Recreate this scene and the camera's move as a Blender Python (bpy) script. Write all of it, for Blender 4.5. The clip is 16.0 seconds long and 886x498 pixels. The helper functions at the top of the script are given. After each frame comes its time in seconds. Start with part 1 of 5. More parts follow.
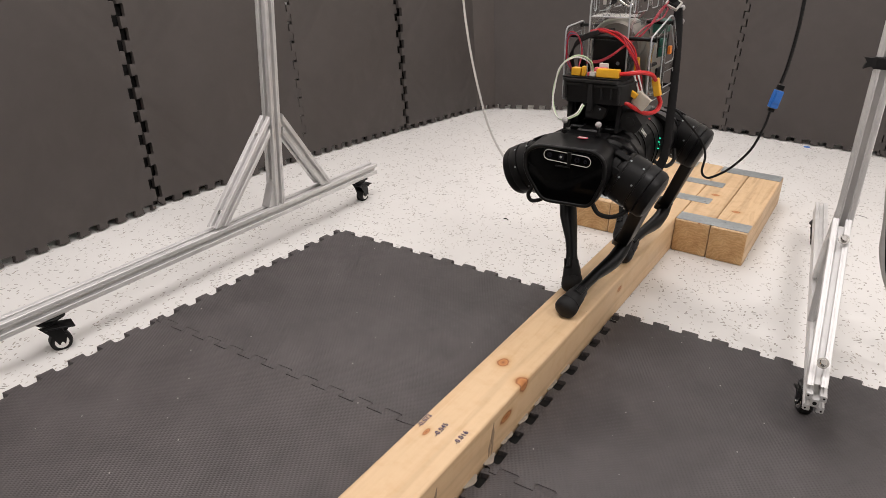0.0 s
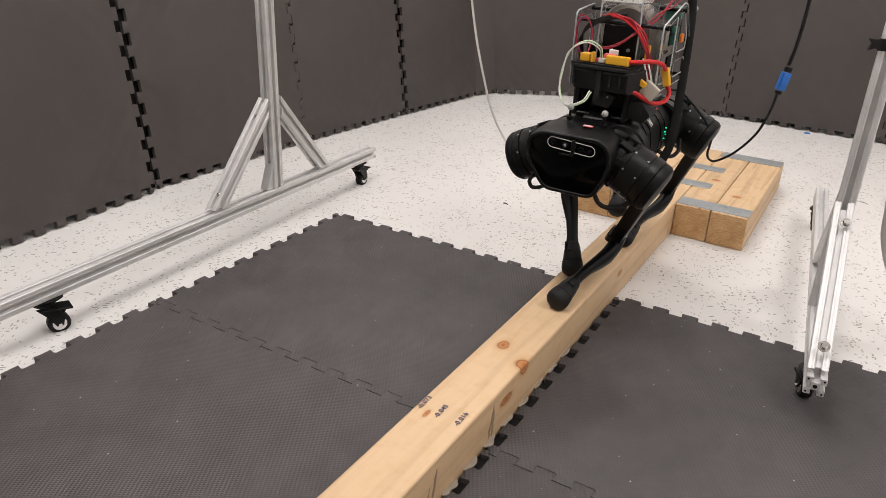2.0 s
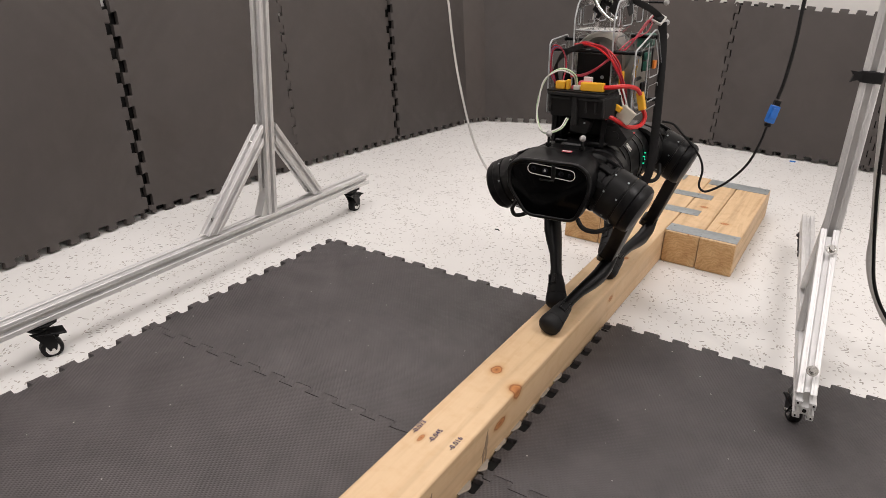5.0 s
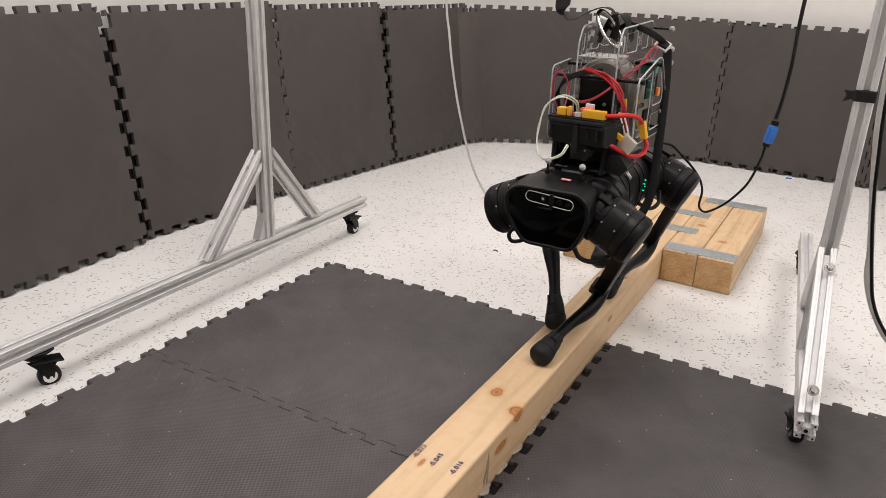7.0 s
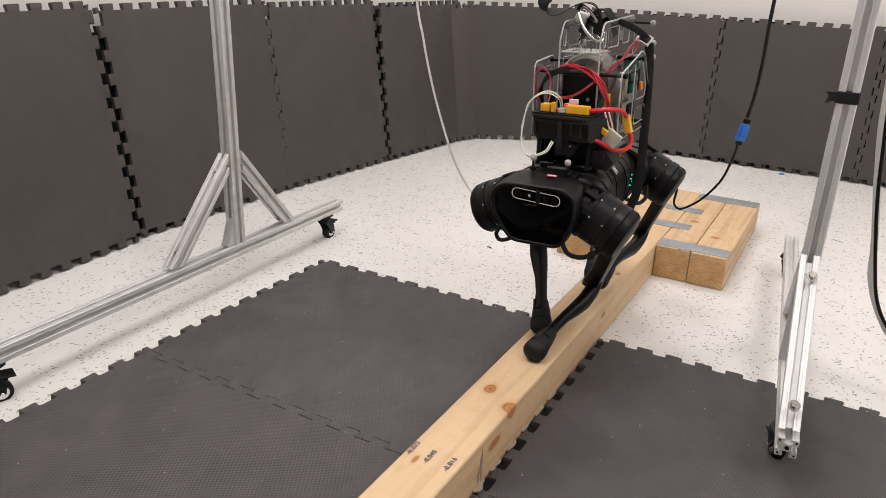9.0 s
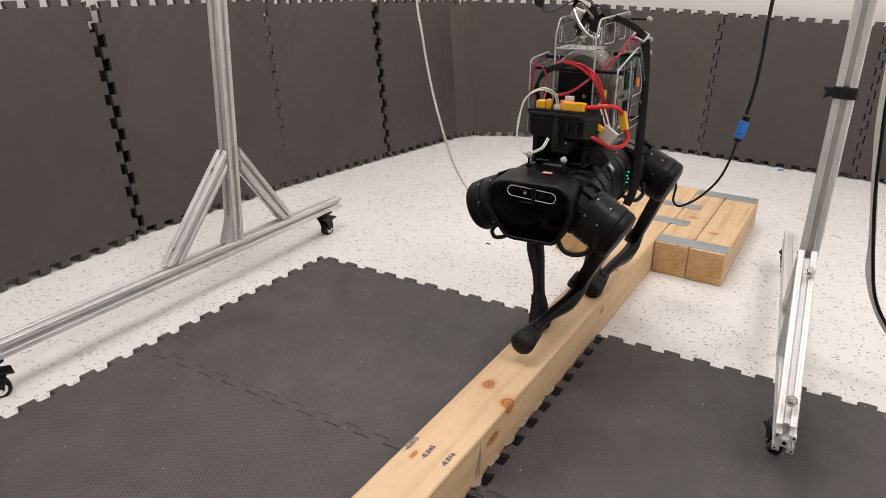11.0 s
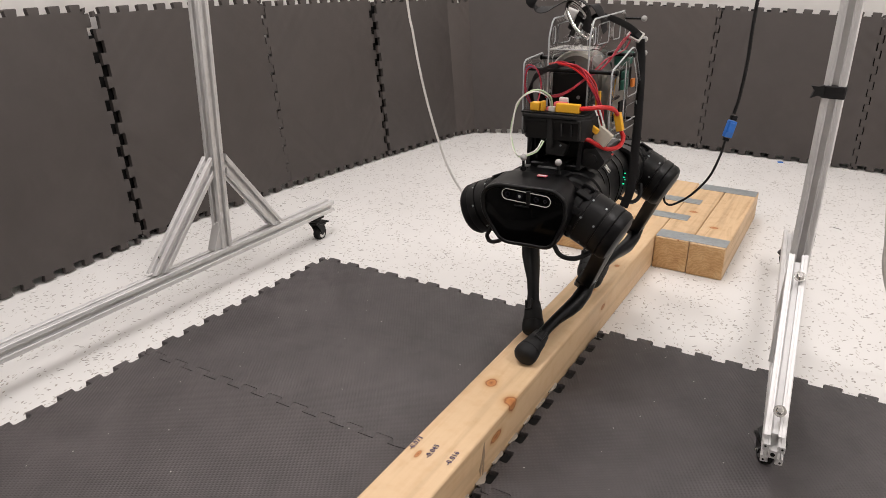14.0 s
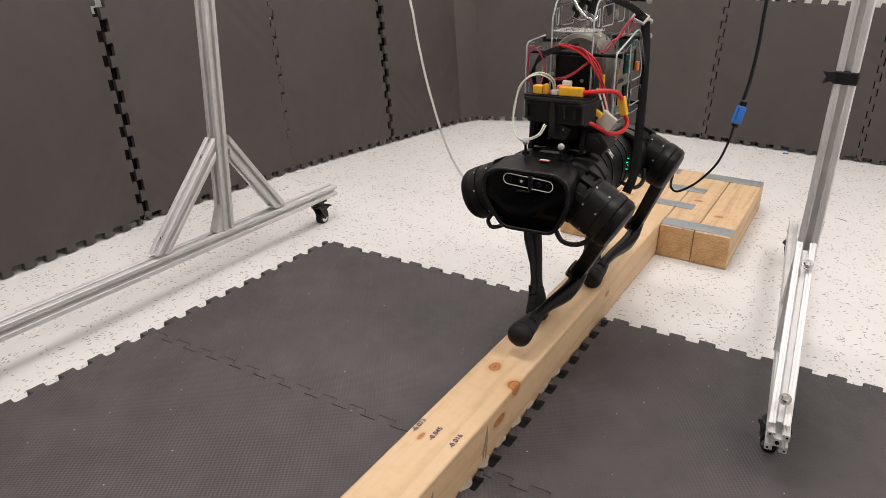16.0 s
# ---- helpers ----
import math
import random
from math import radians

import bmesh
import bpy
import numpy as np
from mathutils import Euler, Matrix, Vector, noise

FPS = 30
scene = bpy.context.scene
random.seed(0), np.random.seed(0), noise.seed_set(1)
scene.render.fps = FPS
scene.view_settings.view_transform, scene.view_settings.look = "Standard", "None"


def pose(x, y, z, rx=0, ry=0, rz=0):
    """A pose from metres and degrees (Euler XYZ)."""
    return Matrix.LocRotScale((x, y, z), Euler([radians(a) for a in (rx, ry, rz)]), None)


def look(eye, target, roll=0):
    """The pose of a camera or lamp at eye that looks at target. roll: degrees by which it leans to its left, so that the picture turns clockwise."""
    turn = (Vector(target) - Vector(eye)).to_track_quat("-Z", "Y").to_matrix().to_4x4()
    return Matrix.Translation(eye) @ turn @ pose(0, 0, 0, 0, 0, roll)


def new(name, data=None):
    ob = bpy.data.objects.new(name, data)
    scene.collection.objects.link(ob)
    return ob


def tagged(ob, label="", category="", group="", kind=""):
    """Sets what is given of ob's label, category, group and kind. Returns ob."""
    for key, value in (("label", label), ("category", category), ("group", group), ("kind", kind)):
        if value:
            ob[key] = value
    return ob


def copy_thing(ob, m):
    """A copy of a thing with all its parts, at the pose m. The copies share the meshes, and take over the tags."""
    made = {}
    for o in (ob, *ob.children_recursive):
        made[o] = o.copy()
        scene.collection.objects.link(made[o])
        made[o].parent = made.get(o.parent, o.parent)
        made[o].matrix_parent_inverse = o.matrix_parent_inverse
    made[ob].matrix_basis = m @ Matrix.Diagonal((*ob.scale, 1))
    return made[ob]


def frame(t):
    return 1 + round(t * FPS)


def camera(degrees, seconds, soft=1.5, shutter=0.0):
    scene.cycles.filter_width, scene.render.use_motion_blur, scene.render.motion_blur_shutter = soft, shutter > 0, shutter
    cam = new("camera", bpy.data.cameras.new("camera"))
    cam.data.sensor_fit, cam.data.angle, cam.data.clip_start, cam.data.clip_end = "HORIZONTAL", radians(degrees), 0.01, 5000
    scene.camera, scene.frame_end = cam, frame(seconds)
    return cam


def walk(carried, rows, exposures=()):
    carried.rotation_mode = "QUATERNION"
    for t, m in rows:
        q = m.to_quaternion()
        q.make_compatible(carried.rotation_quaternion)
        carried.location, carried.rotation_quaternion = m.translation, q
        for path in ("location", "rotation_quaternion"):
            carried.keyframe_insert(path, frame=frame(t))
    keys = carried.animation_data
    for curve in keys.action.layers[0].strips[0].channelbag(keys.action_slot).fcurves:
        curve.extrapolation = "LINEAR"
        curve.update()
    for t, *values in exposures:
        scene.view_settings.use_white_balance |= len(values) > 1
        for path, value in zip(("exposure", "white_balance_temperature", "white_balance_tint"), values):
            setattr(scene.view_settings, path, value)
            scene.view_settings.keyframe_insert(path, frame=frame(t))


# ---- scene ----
cam = camera(61.5, 16.0, soft=0.55)
PATH = [
    (0, (0.444, -0.998, 0.776), (-0.481, 0.581, -0.029), 2.1),
    (0.5, (0.443, -0.999, 0.773), (-0.483, 0.576, -0.04), 2.1),
    (1, (0.442, -0.998, 0.771), (-0.482, 0.574, -0.051), 2.1),
    (1.5, (0.44, -0.995, 0.766), (-0.478, 0.576, -0.064), 2.3),
    (2, (0.439, -0.998, 0.764), (-0.473, 0.574, -0.071), 2.4),
    (2.5, (0.439, -1.001, 0.764), (-0.468, 0.573, -0.072), 2.5),
    (3, (0.441, -1.002, 0.766), (-0.462, 0.575, -0.07), 2.6),
    (3.5, (0.439, -1.005, 0.764), (-0.459, 0.577, -0.067), 2.8),
    (4, (0.439, -1.008, 0.764), (-0.457, 0.581, -0.053), 2.9),
    (6.5, (0.44, -1.021, 0.778), (-0.476, 0.607, 0.062), 2.3),
    (7, (0.44, -1.014, 0.774), (-0.473, 0.613, 0.054), 2.1),
    (7.5, (0.444, -1.007, 0.777), (-0.466, 0.619, 0.051), 2.0),
    (8, (0.448, -1.007, 0.779), (-0.459, 0.62, 0.05), 1.9),
    (8.5, (0.448, -1.011, 0.777), (-0.456, 0.618, 0.049), 1.9),
    (9, (0.444, -1.014, 0.776), (-0.456, 0.617, 0.048), 2.0),
    (11.5, (0.448, -1.014, 0.773), (-0.449, 0.614, 0.035), 1.8),
    (12, (0.448, -1.017, 0.772), (-0.449, 0.609, 0.031), 1.5),
    (12.5, (0.45, -1.017, 0.779), (-0.45, 0.606, 0.034), 1.1),
    (13, (0.451, -1.018, 0.783), (-0.451, 0.605, 0.038), 0.8),
    (13.5, (0.452, -1.02, 0.784), (-0.451, 0.602, 0.04), 0.7),
    (14, (0.453, -1.018, 0.784), (-0.449, 0.605, 0.04), 0.8),
    (14.5, (0.449, -1.022, 0.779), (-0.45, 0.6, 0.031), 1.0),
    (15, (0.449, -1.02, 0.778), (-0.451, 0.599, 0.022), 1.2),
    (15.5, (0.446, -1.021, 0.773), (-0.453, 0.594, 0.01), 1.4),
    (16, (0.444, -1.019, 0.769), (-0.453, 0.595, 0.0), 1.6),
]
walk(cam, [(t, look(eye, target, roll)) for t, eye, target, roll in PATH])

# ---------------------------------------------------------------- world and light
world = bpy.data.worlds.new("room_world")
scene.world = world
world.use_nodes = True
world.node_tree.nodes["Background"].inputs[0].default_value = (0.9, 0.95, 1.0, 1)
world.node_tree.nodes["Background"].inputs[1].default_value = 0.02
scene.view_settings.exposure = 0.0

# Overhead lamps out of view: added, with watts balanced area by area
LAMP_ROWS = [(-0.55, -2.6, 4), (-0.55, -0.4, 32), (-0.55, 1.7, 22), (1.75, -2.6, 4), (1.75, -0.1, 35), (1.75, 1.7, 10)]
for lx, ly, watts in LAMP_ROWS:
    data = bpy.data.lights.new("unseen_ceiling_light", "AREA")
    data.shape, data.size, data.size_y = "RECTANGLE", 1.15, 0.55
    data.energy, data.color = watts, (1.0, 0.94, 0.93)
    lamp = new("unseen_ceiling_light", data)
    lamp.matrix_world = pose(lx, ly, 2.66)


# ---------------------------------------------------------------- materials
def material(name, base, rough=0.5, metal=0.0):
    mat = bpy.data.materials.new(name)
    mat.use_nodes = True
    b = mat.node_tree.nodes["Principled BSDF"]
    b.inputs["Base Color"].default_value = (*base, 1)
    b.inputs["Roughness"].default_value = rough
    b.inputs["Metallic"].default_value = metal
    return mat, mat.node_tree, b


def coords(nt, scale=(1, 1, 1), kind="Object"):
    tc, mp = nt.nodes.new("ShaderNodeTexCoord"), nt.nodes.new("ShaderNodeMapping")
    mp.inputs["Scale"].default_value = scale
    nt.links.new(tc.outputs[kind], mp.inputs[0])
    return mp.outputs[0]


def noise_tex(nt, vec, scale, detail=4.0, rough=0.55, distort=0.0):
    n = nt.nodes.new("ShaderNodeTexNoise")
    n.inputs["Scale"].default_value, n.inputs["Detail"].default_value = scale, detail
    n.inputs["Roughness"].default_value, n.inputs["Distortion"].default_value = rough, distort
    nt.links.new(vec, n.inputs["Vector"])
    return n.outputs["Fac"]


def ramp(nt, fac, stops):
    r = nt.nodes.new("ShaderNodeValToRGB")
    e = r.color_ramp.elements
    while len(e) < len(stops):
        e.new(0.5)
    for el, (p, c) in zip(e, stops):
        el.position, el.color = p, (*c, 1) if len(c) == 3 else c
    nt.links.new(fac, r.inputs[0])
    return r.outputs[0]


def mix(nt, fac, a, b, mode="MIX"):
    m = nt.nodes.new("ShaderNodeMix")
    m.data_type, m.blend_type = "RGBA", mode
    for sock, v in ((m.inputs[0], fac), (m.inputs[6], a), (m.inputs[7], b)):
        if isinstance(v, (int, float)):
            sock.default_value = v
        elif isinstance(v, tuple):
            sock.default_value = (*v, 1)
        else:
            nt.links.new(v, sock)
    return m.outputs[2]


def calc(nt, op, a, b):
    m = nt.nodes.new("ShaderNodeMath")
    m.operation = op
    for sock, v in zip(m.inputs, (a, b)):
        if isinstance(v, (int, float)):
            sock.default_value = v
        else:
            nt.links.new(v, sock)
    return m.outputs[0]


def bump(nt, b, height, strength, dist=0.002):
    n = nt.nodes.new("ShaderNodeBump")
    n.inputs["Strength"].default_value, n.inputs["Distance"].default_value = strength, dist
    nt.links.new(height, n.inputs["Height"])
    nt.links.new(n.outputs[0], b.inputs["Normal"])


def plain(name, base, rough=0.5, metal=0.0, grain=0.12, scale=60.0, bumps=0.05):
    """A coloured surface with fine mottling and slightly uneven gloss."""
    mat, nt, b = material(name, base, rough, metal)
    if max(base) < 0.03:
        b.inputs["Specular IOR Level"].default_value = 0.30 if rough > 0.2 else 0.14
    v = coords(nt)
    f = noise_tex(nt, v, scale, 5)
    g = noise_tex(nt, v, scale * 0.12, 3)
    lo, hi = tuple(c * (1 - grain) for c in base), tuple(min(1, c * (1 + grain)) for c in base)
    col = mix(nt, 0.5, ramp(nt, f, [(0.3, lo), (0.7, hi)]), ramp(nt, g, [(0.3, lo), (0.7, hi)]))
    nt.links.new(col, b.inputs["Base Color"])
    nt.links.new(calc(nt, "ADD", calc(nt, "MULTIPLY", g, 0.16), rough - 0.08), b.inputs["Roughness"])
    if bumps:
        bump(nt, b, f, bumps, 0.001)
    return mat


def mat_foam(name, base, ribbed):
    """Dark EVA foam: dusty mottling, pale specks, fine ribs."""
    mat, nt, b = material(name, base, 0.62)
    v = coords(nt)
    big, mid, fine = noise_tex(nt, v, 3.0, 5, 0.6, 0.6), noise_tex(nt, v, 14.0, 5), noise_tex(nt, v, 260.0, 2)
    lo, hi = tuple(c * (0.74 if ribbed else 0.9) for c in base), tuple(c * (1.34 if ribbed else 1.1) for c in base)
    col = mix(nt, 0.5, ramp(nt, big, [(0.3, lo), (0.75, hi)]), ramp(nt, mid, [(0.35, lo), (0.7, hi)]))
    info = nt.nodes.new("ShaderNodeObjectInfo")
    tone = ramp(nt, info.outputs["Random"], [(0.0, (0.86, 0.87, 0.88)), (1.0, (1.12, 1.10, 1.08))])
    col = mix(nt, 1.0, col, tone, "MULTIPLY")
    vor = nt.nodes.new("ShaderNodeTexVoronoi")
    vor.inputs["Scale"].default_value = 34.0 if ribbed else 9.0
    nt.links.new(v, vor.inputs["Vector"])
    speck = calc(nt, "LESS_THAN", vor.outputs["Distance"], 0.044 if ribbed else 0.012)
    pick = calc(nt, "GREATER_THAN", noise_tex(nt, vor.outputs["Position"], 31.0, 0), 0.475 if ribbed else 0.56)
    col = mix(nt, calc(nt, "MULTIPLY", calc(nt, "MULTIPLY", speck, pick), 0.9), col, (0.60, 0.58, 0.55))
    dust = noise_tex(nt, v, 5.5, 8, 0.68, 1.2)
    col = mix(nt, ramp(nt, dust, [(0.50, (0.0,) * 3), (0.72, (0.34 if ribbed else 0.16,) * 3)]), col, (0.118, 0.107, 0.107))
    # Small dents are drawn as near-black spots: shade put into the colour, no relief
    nick = nt.nodes.new("ShaderNodeTexVoronoi")
    nick.inputs["Scale"].default_value = 7.0
    nt.links.new(v, nick.inputs["Vector"])
    dent_shade = calc(nt, "MULTIPLY", calc(nt, "LESS_THAN", calc(nt, "ADD", nick.outputs["Distance"], calc(nt, "MULTIPLY", noise_tex(nt, v, 120.0, 2), 0.05)), 0.062), calc(nt, "GREATER_THAN", noise_tex(nt, nick.outputs["Position"], 19.0, 0), 0.56))
    col = mix(nt, calc(nt, "MULTIPLY", dent_shade, 0.65), col, (0.018, 0.017, 0.017))
    nt.links.new(col, b.inputs["Base Color"])
    nt.links.new(ramp(nt, dust, [(0.35, (0.5, 0.5, 0.5)), (0.7, (0.74, 0.74, 0.74))]), b.inputs["Roughness"])
    if ribbed:
        rot = nt.nodes.new("ShaderNodeMapping")
        rot.inputs["Rotation"].default_value = (0, 0, radians(-29))
        nt.links.new(v, rot.inputs[0])
        w1 = nt.nodes.new("ShaderNodeTexWave")
        w1.inputs["Scale"].default_value = 52.0
        w1.inputs["Distortion"].default_value = 0.3
        nt.links.new(rot.outputs[0], w1.inputs["Vector"])
        w2 = nt.nodes.new("ShaderNodeTexWave")
        w2.bands_direction = "Y"
        w2.inputs["Scale"].default_value = 80.0
        nt.links.new(rot.outputs[0], w2.inputs["Vector"])
        h = calc(nt, "ADD", calc(nt, "MULTIPLY", w1.outputs["Fac"], calc(nt, "ADD", calc(nt, "MULTIPLY", w2.outputs["Fac"], 0.7), 0.5)), calc(nt, "MULTIPLY", fine, 0.3))
        bump(nt, b, h, 0.38, 0.0012)
    else:
        bump(nt, b, calc(nt, "ADD", fine, calc(nt, "MULTIPLY", mid, 0.5)), 0.12, 0.001)
    return mat


def mat_vinyl():
    """White sheet vinyl with short grey and tan flecks."""
    base = (0.70, 0.68, 0.65)
    mat, nt, b = material("speckled_white_vinyl", base, 0.42)
    v = coords(nt)
    col = ramp(nt, noise_tex(nt, v, 2.2, 4), [(0.3, (0.70, 0.688, 0.668)), (0.7, (0.775, 0.763, 0.742))])
    for k, (sc, ang, tint, cut) in enumerate(((70.0, 38, (0.25, 0.23, 0.20), 0.180), (78.0, -58, (0.34, 0.31, 0.27), 0.185), (64.0, 85, (0.27, 0.25, 0.22), 0.165), (84.0, 5, (0.36, 0.33, 0.29), 0.175), (120.0, 110, (0.50, 0.47, 0.43), 0.24))):
        mp = nt.nodes.new("ShaderNodeMapping")
        mp.inputs["Rotation"].default_value = (0, 0, radians(ang))
        mp.inputs["Scale"].default_value = (1.9, 0.75, 90.0)
        mp.vector_type = "TEXTURE"
        mp.inputs["Location"].default_value = (k * 3.1, k * 1.7, 0)
        nt.links.new(v, mp.inputs[0])
        vo = nt.nodes.new("ShaderNodeTexVoronoi")
        vo.inputs["Scale"].default_value = sc
        nt.links.new(mp.outputs[0], vo.inputs["Vector"])
        pick = calc(nt, "GREATER_THAN", noise_tex(nt, vo.outputs["Position"], 23.0, 0), 0.53)
        fl = calc(nt, "MULTIPLY", calc(nt, "LESS_THAN", vo.outputs["Distance"], cut), pick)
        col = mix(nt, calc(nt, "MULTIPLY", fl, 0.88), col, tint)
    nt.links.new(col, b.inputs["Base Color"])
    bump(nt, b, noise_tex(nt, v, 90.0, 3), 0.05, 0.001)
    return mat


def mat_wood(name, tone, along="Y", knots=(), stray=0.0):
    """Sawn softwood: streaked grain along one axis, faint rings, pores."""
    light, dark = tone
    mat, nt, b = material(name, light, 0.55)
    info = nt.nodes.new("ShaderNodeObjectInfo")
    tc = nt.nodes.new("ShaderNodeTexCoord")
    off = nt.nodes.new("ShaderNodeVectorMath")
    off.operation = "ADD"
    shift = nt.nodes.new("ShaderNodeCombineXYZ")
    for i in range(3):
        nt.links.new(calc(nt, "MULTIPLY", info.outputs["Random"], 7.0 + i), shift.inputs[i])
    nt.links.new(tc.outputs["Object"], off.inputs[0])
    nt.links.new(shift.outputs[0], off.inputs[1])
    sc = {"Y": (1.0, 0.07, 1.0), "X": (0.07, 1.0, 1.0)}[along]
    mp = nt.nodes.new("ShaderNodeMapping")
    mp.inputs["Scale"].default_value = sc
    nt.links.new(off.outputs[0], mp.inputs[0])
    v = mp.outputs[0]
    wav = nt.nodes.new("ShaderNodeTexNoise")
    for k, val in (("Scale", 34.0), ("Detail", 6.0), ("Distortion", 1.6)):
        wav.inputs[k].default_value = val
    nt.links.new(v, wav.inputs["Vector"])
    fine = noise_tex(nt, v, 240.0, 3)
    blot = noise_tex(nt, off.outputs[0], 5.0, 4)
    mid = tuple((a + c) / 2 for a, c in zip(light, dark))
    col = ramp(nt, wav.outputs["Fac"], [(0.30, dark), (0.44, light), (0.56, light), (0.70, mid)])
    fig = nt.nodes.new("ShaderNodeTexWave")
    fig.wave_type, fig.rings_direction = "RINGS", "Y"
    for k, val in (("Scale", 9.0), ("Distortion", 7.0), ("Detail", 3.0), ("Detail Scale", 2.2)):
        fig.inputs[k].default_value = val
    nt.links.new(v, fig.inputs["Vector"])
    line = ramp(nt, fig.outputs["Fac"], [(0.0, (0.75,) * 3), (0.12, (0.38,) * 3), (0.40, (0.0,) * 3)])
    col = mix(nt, line, col, tuple(c * 0.72 for c in dark))
    col = mix(nt, 0.3, col, ramp(nt, fine, [(0.35, mid), (0.6, light)]))
    col = mix(nt, calc(nt, "MULTIPLY", blot, 0.35), col, ramp(nt, blot, [(0.4, light), (0.75, mid)]))
    patch = noise_tex(nt, off.outputs[0], 38.0, 5, 0.6)
    col = mix(nt, 0.38, col, ramp(nt, patch, [(0.30, tuple(c * k for c, k in zip(mid, (0.98, 0.92, 0.84)))), (0.50, light), (0.72, tuple(min(1, c * 1.05) for c in light))]))
    move = nt.nodes.new("ShaderNodeCombineXYZ")
    nt.links.new(calc(nt, "MULTIPLY", calc(nt, "SUBTRACT", info.outputs["Random"], 0.5), stray * 0.12), move.inputs[0])
    nt.links.new(calc(nt, "MULTIPLY", calc(nt, "SUBTRACT", info.outputs["Random"], 0.5), stray), move.inputs[1])
    moved = nt.nodes.new("ShaderNodeVectorMath")
    moved.operation = "ADD"
    nt.links.new(tc.outputs["Object"], moved.inputs[0])
    nt.links.new(move.outputs[0], moved.inputs[1])
    for (kx, ky, kz), kr, ks in knots:
        km = nt.nodes.new("ShaderNodeMapping")
        km.vector_type = "TEXTURE"
        km.inputs["Location"].default_value = (kx, ky, kz)
        km.inputs["Scale"].default_value = (1.0, ks, 1.0)
        nt.links.new(moved.outputs[0], km.inputs[0])
        ln = nt.nodes.new("ShaderNodeVectorMath")
        ln.operation = "LENGTH"
        nt.links.new(km.outputs[0], ln.inputs[0])
        wob = calc(nt, "MULTIPLY", calc(nt, "SUBTRACT", noise_tex(nt, tc.outputs["Object"], 90.0, 1), 0.5), kr * 0.20)
        dist = calc(nt, "DIVIDE", calc(nt, "ADD", ln.outputs["Value"], wob), kr)
        halo = ramp(nt, dist, [(0.0, (0.20, 0.065, 0.022)), (0.12, (0.40, 0.150, 0.045)), (0.30, (0.50, 0.21, 0.065)), (0.39, (0.27, 0.095, 0.030)), (0.45, (0.46, 0.24, 0.10)), (0.62, (0.57, 0.36, 0.18))])
        amount = ramp(nt, dist, [(0.42, (1.0,) * 3), (0.50, (0.65,) * 3), (1.2, (0.0,) * 3)])
        col = mix(nt, amount, col, halo)
    specks = nt.nodes.new("ShaderNodeTexVoronoi")
    specks.inputs["Scale"].default_value = 60.0
    nt.links.new(off.outputs[0], specks.inputs["Vector"])
    hit = calc(nt, "MULTIPLY", calc(nt, "LESS_THAN", specks.outputs["Distance"], 0.06), calc(nt, "GREATER_THAN", noise_tex(nt, specks.outputs["Position"], 17.0, 0), 0.58))
    col = mix(nt, calc(nt, "MULTIPLY", hit, 0.6), col, (0.16, 0.09, 0.04))
    nt.links.new(col, b.inputs["Base Color"])
    nt.links.new(ramp(nt, blot, [(0.3, (0.48,) * 3), (0.7, (0.68,) * 3)]), b.inputs["Roughness"])
    bump(nt, b, calc(nt, "ADD", wav.outputs["Fac"], calc(nt, "MULTIPLY", fine, 0.5)), 0.15, 0.0012)
    return mat


def mat_endgrain():
    mat, nt, b = material("sawn_end_grain", (0.5, 0.3, 0.13), 0.75)
    v = coords(nt, (1, 1, 1))
    info = nt.nodes.new("ShaderNodeObjectInfo")
    mp = nt.nodes.new("ShaderNodeMapping")
    mp.inputs["Location"].default_value = (-0.015, 0, 0.02)
    nt.links.new(v, mp.inputs[0])
    w = nt.nodes.new("ShaderNodeTexWave")
    w.wave_type, w.rings_direction = "RINGS", "Y"
    w.inputs["Scale"].default_value, w.inputs["Distortion"].default_value = 38.0, 9.0
    w.inputs["Detail Scale"].default_value = 2.0
    nt.links.new(mp.outputs[0], w.inputs["Vector"])
    col = ramp(nt, w.outputs["Fac"], [(0.2, (0.37, 0.195, 0.075)), (0.8, (0.56, 0.335, 0.15))])
    col = mix(nt, 0.6, col, ramp(nt, noise_tex(nt, v, 26.0, 6, 0.65), [(0.3, (0.34, 0.175, 0.065)), (0.5, (0.52, 0.32, 0.145)), (0.7, (0.66, 0.45, 0.24))]))
    nt.links.new(col, b.inputs["Base Color"])
    bump(nt, b, noise_tex(nt, v, 200.0, 3), 0.25, 0.001)
    return mat


def mat_aluminium():
    mat, nt, b = material("anodised_aluminium", (0.72, 0.71, 0.70), 0.42, 0.55)
    v = coords(nt, (1, 1, 1))
    f = noise_tex(nt, v, 35.0, 5)
    nt.links.new(ramp(nt, f, [(0.3, (0.65, 0.645, 0.64)), (0.7, (0.75, 0.745, 0.74))]), b.inputs["Base Color"])
    nt.links.new(ramp(nt, f, [(0.3, (0.40,) * 3), (0.7, (0.54,) * 3)]), b.inputs["Roughness"])
    bump(nt, b, noise_tex(nt, v, 300.0, 2), 0.05, 0.0005)
    return mat


def mat_clear(name, tint, rough, ior=1.47):
    mat, nt, b = material(name, tint, rough)
    b.inputs["Transmission Weight"].default_value = 1.0
    b.inputs["IOR"].default_value = ior
    return mat


def mat_glow(name, colour, power):
    mat, nt, b = material(name, colour, 0.4)
    b.inputs["Emission Color"].default_value = (*colour, 1)
    b.inputs["Emission Strength"].default_value = power
    return mat


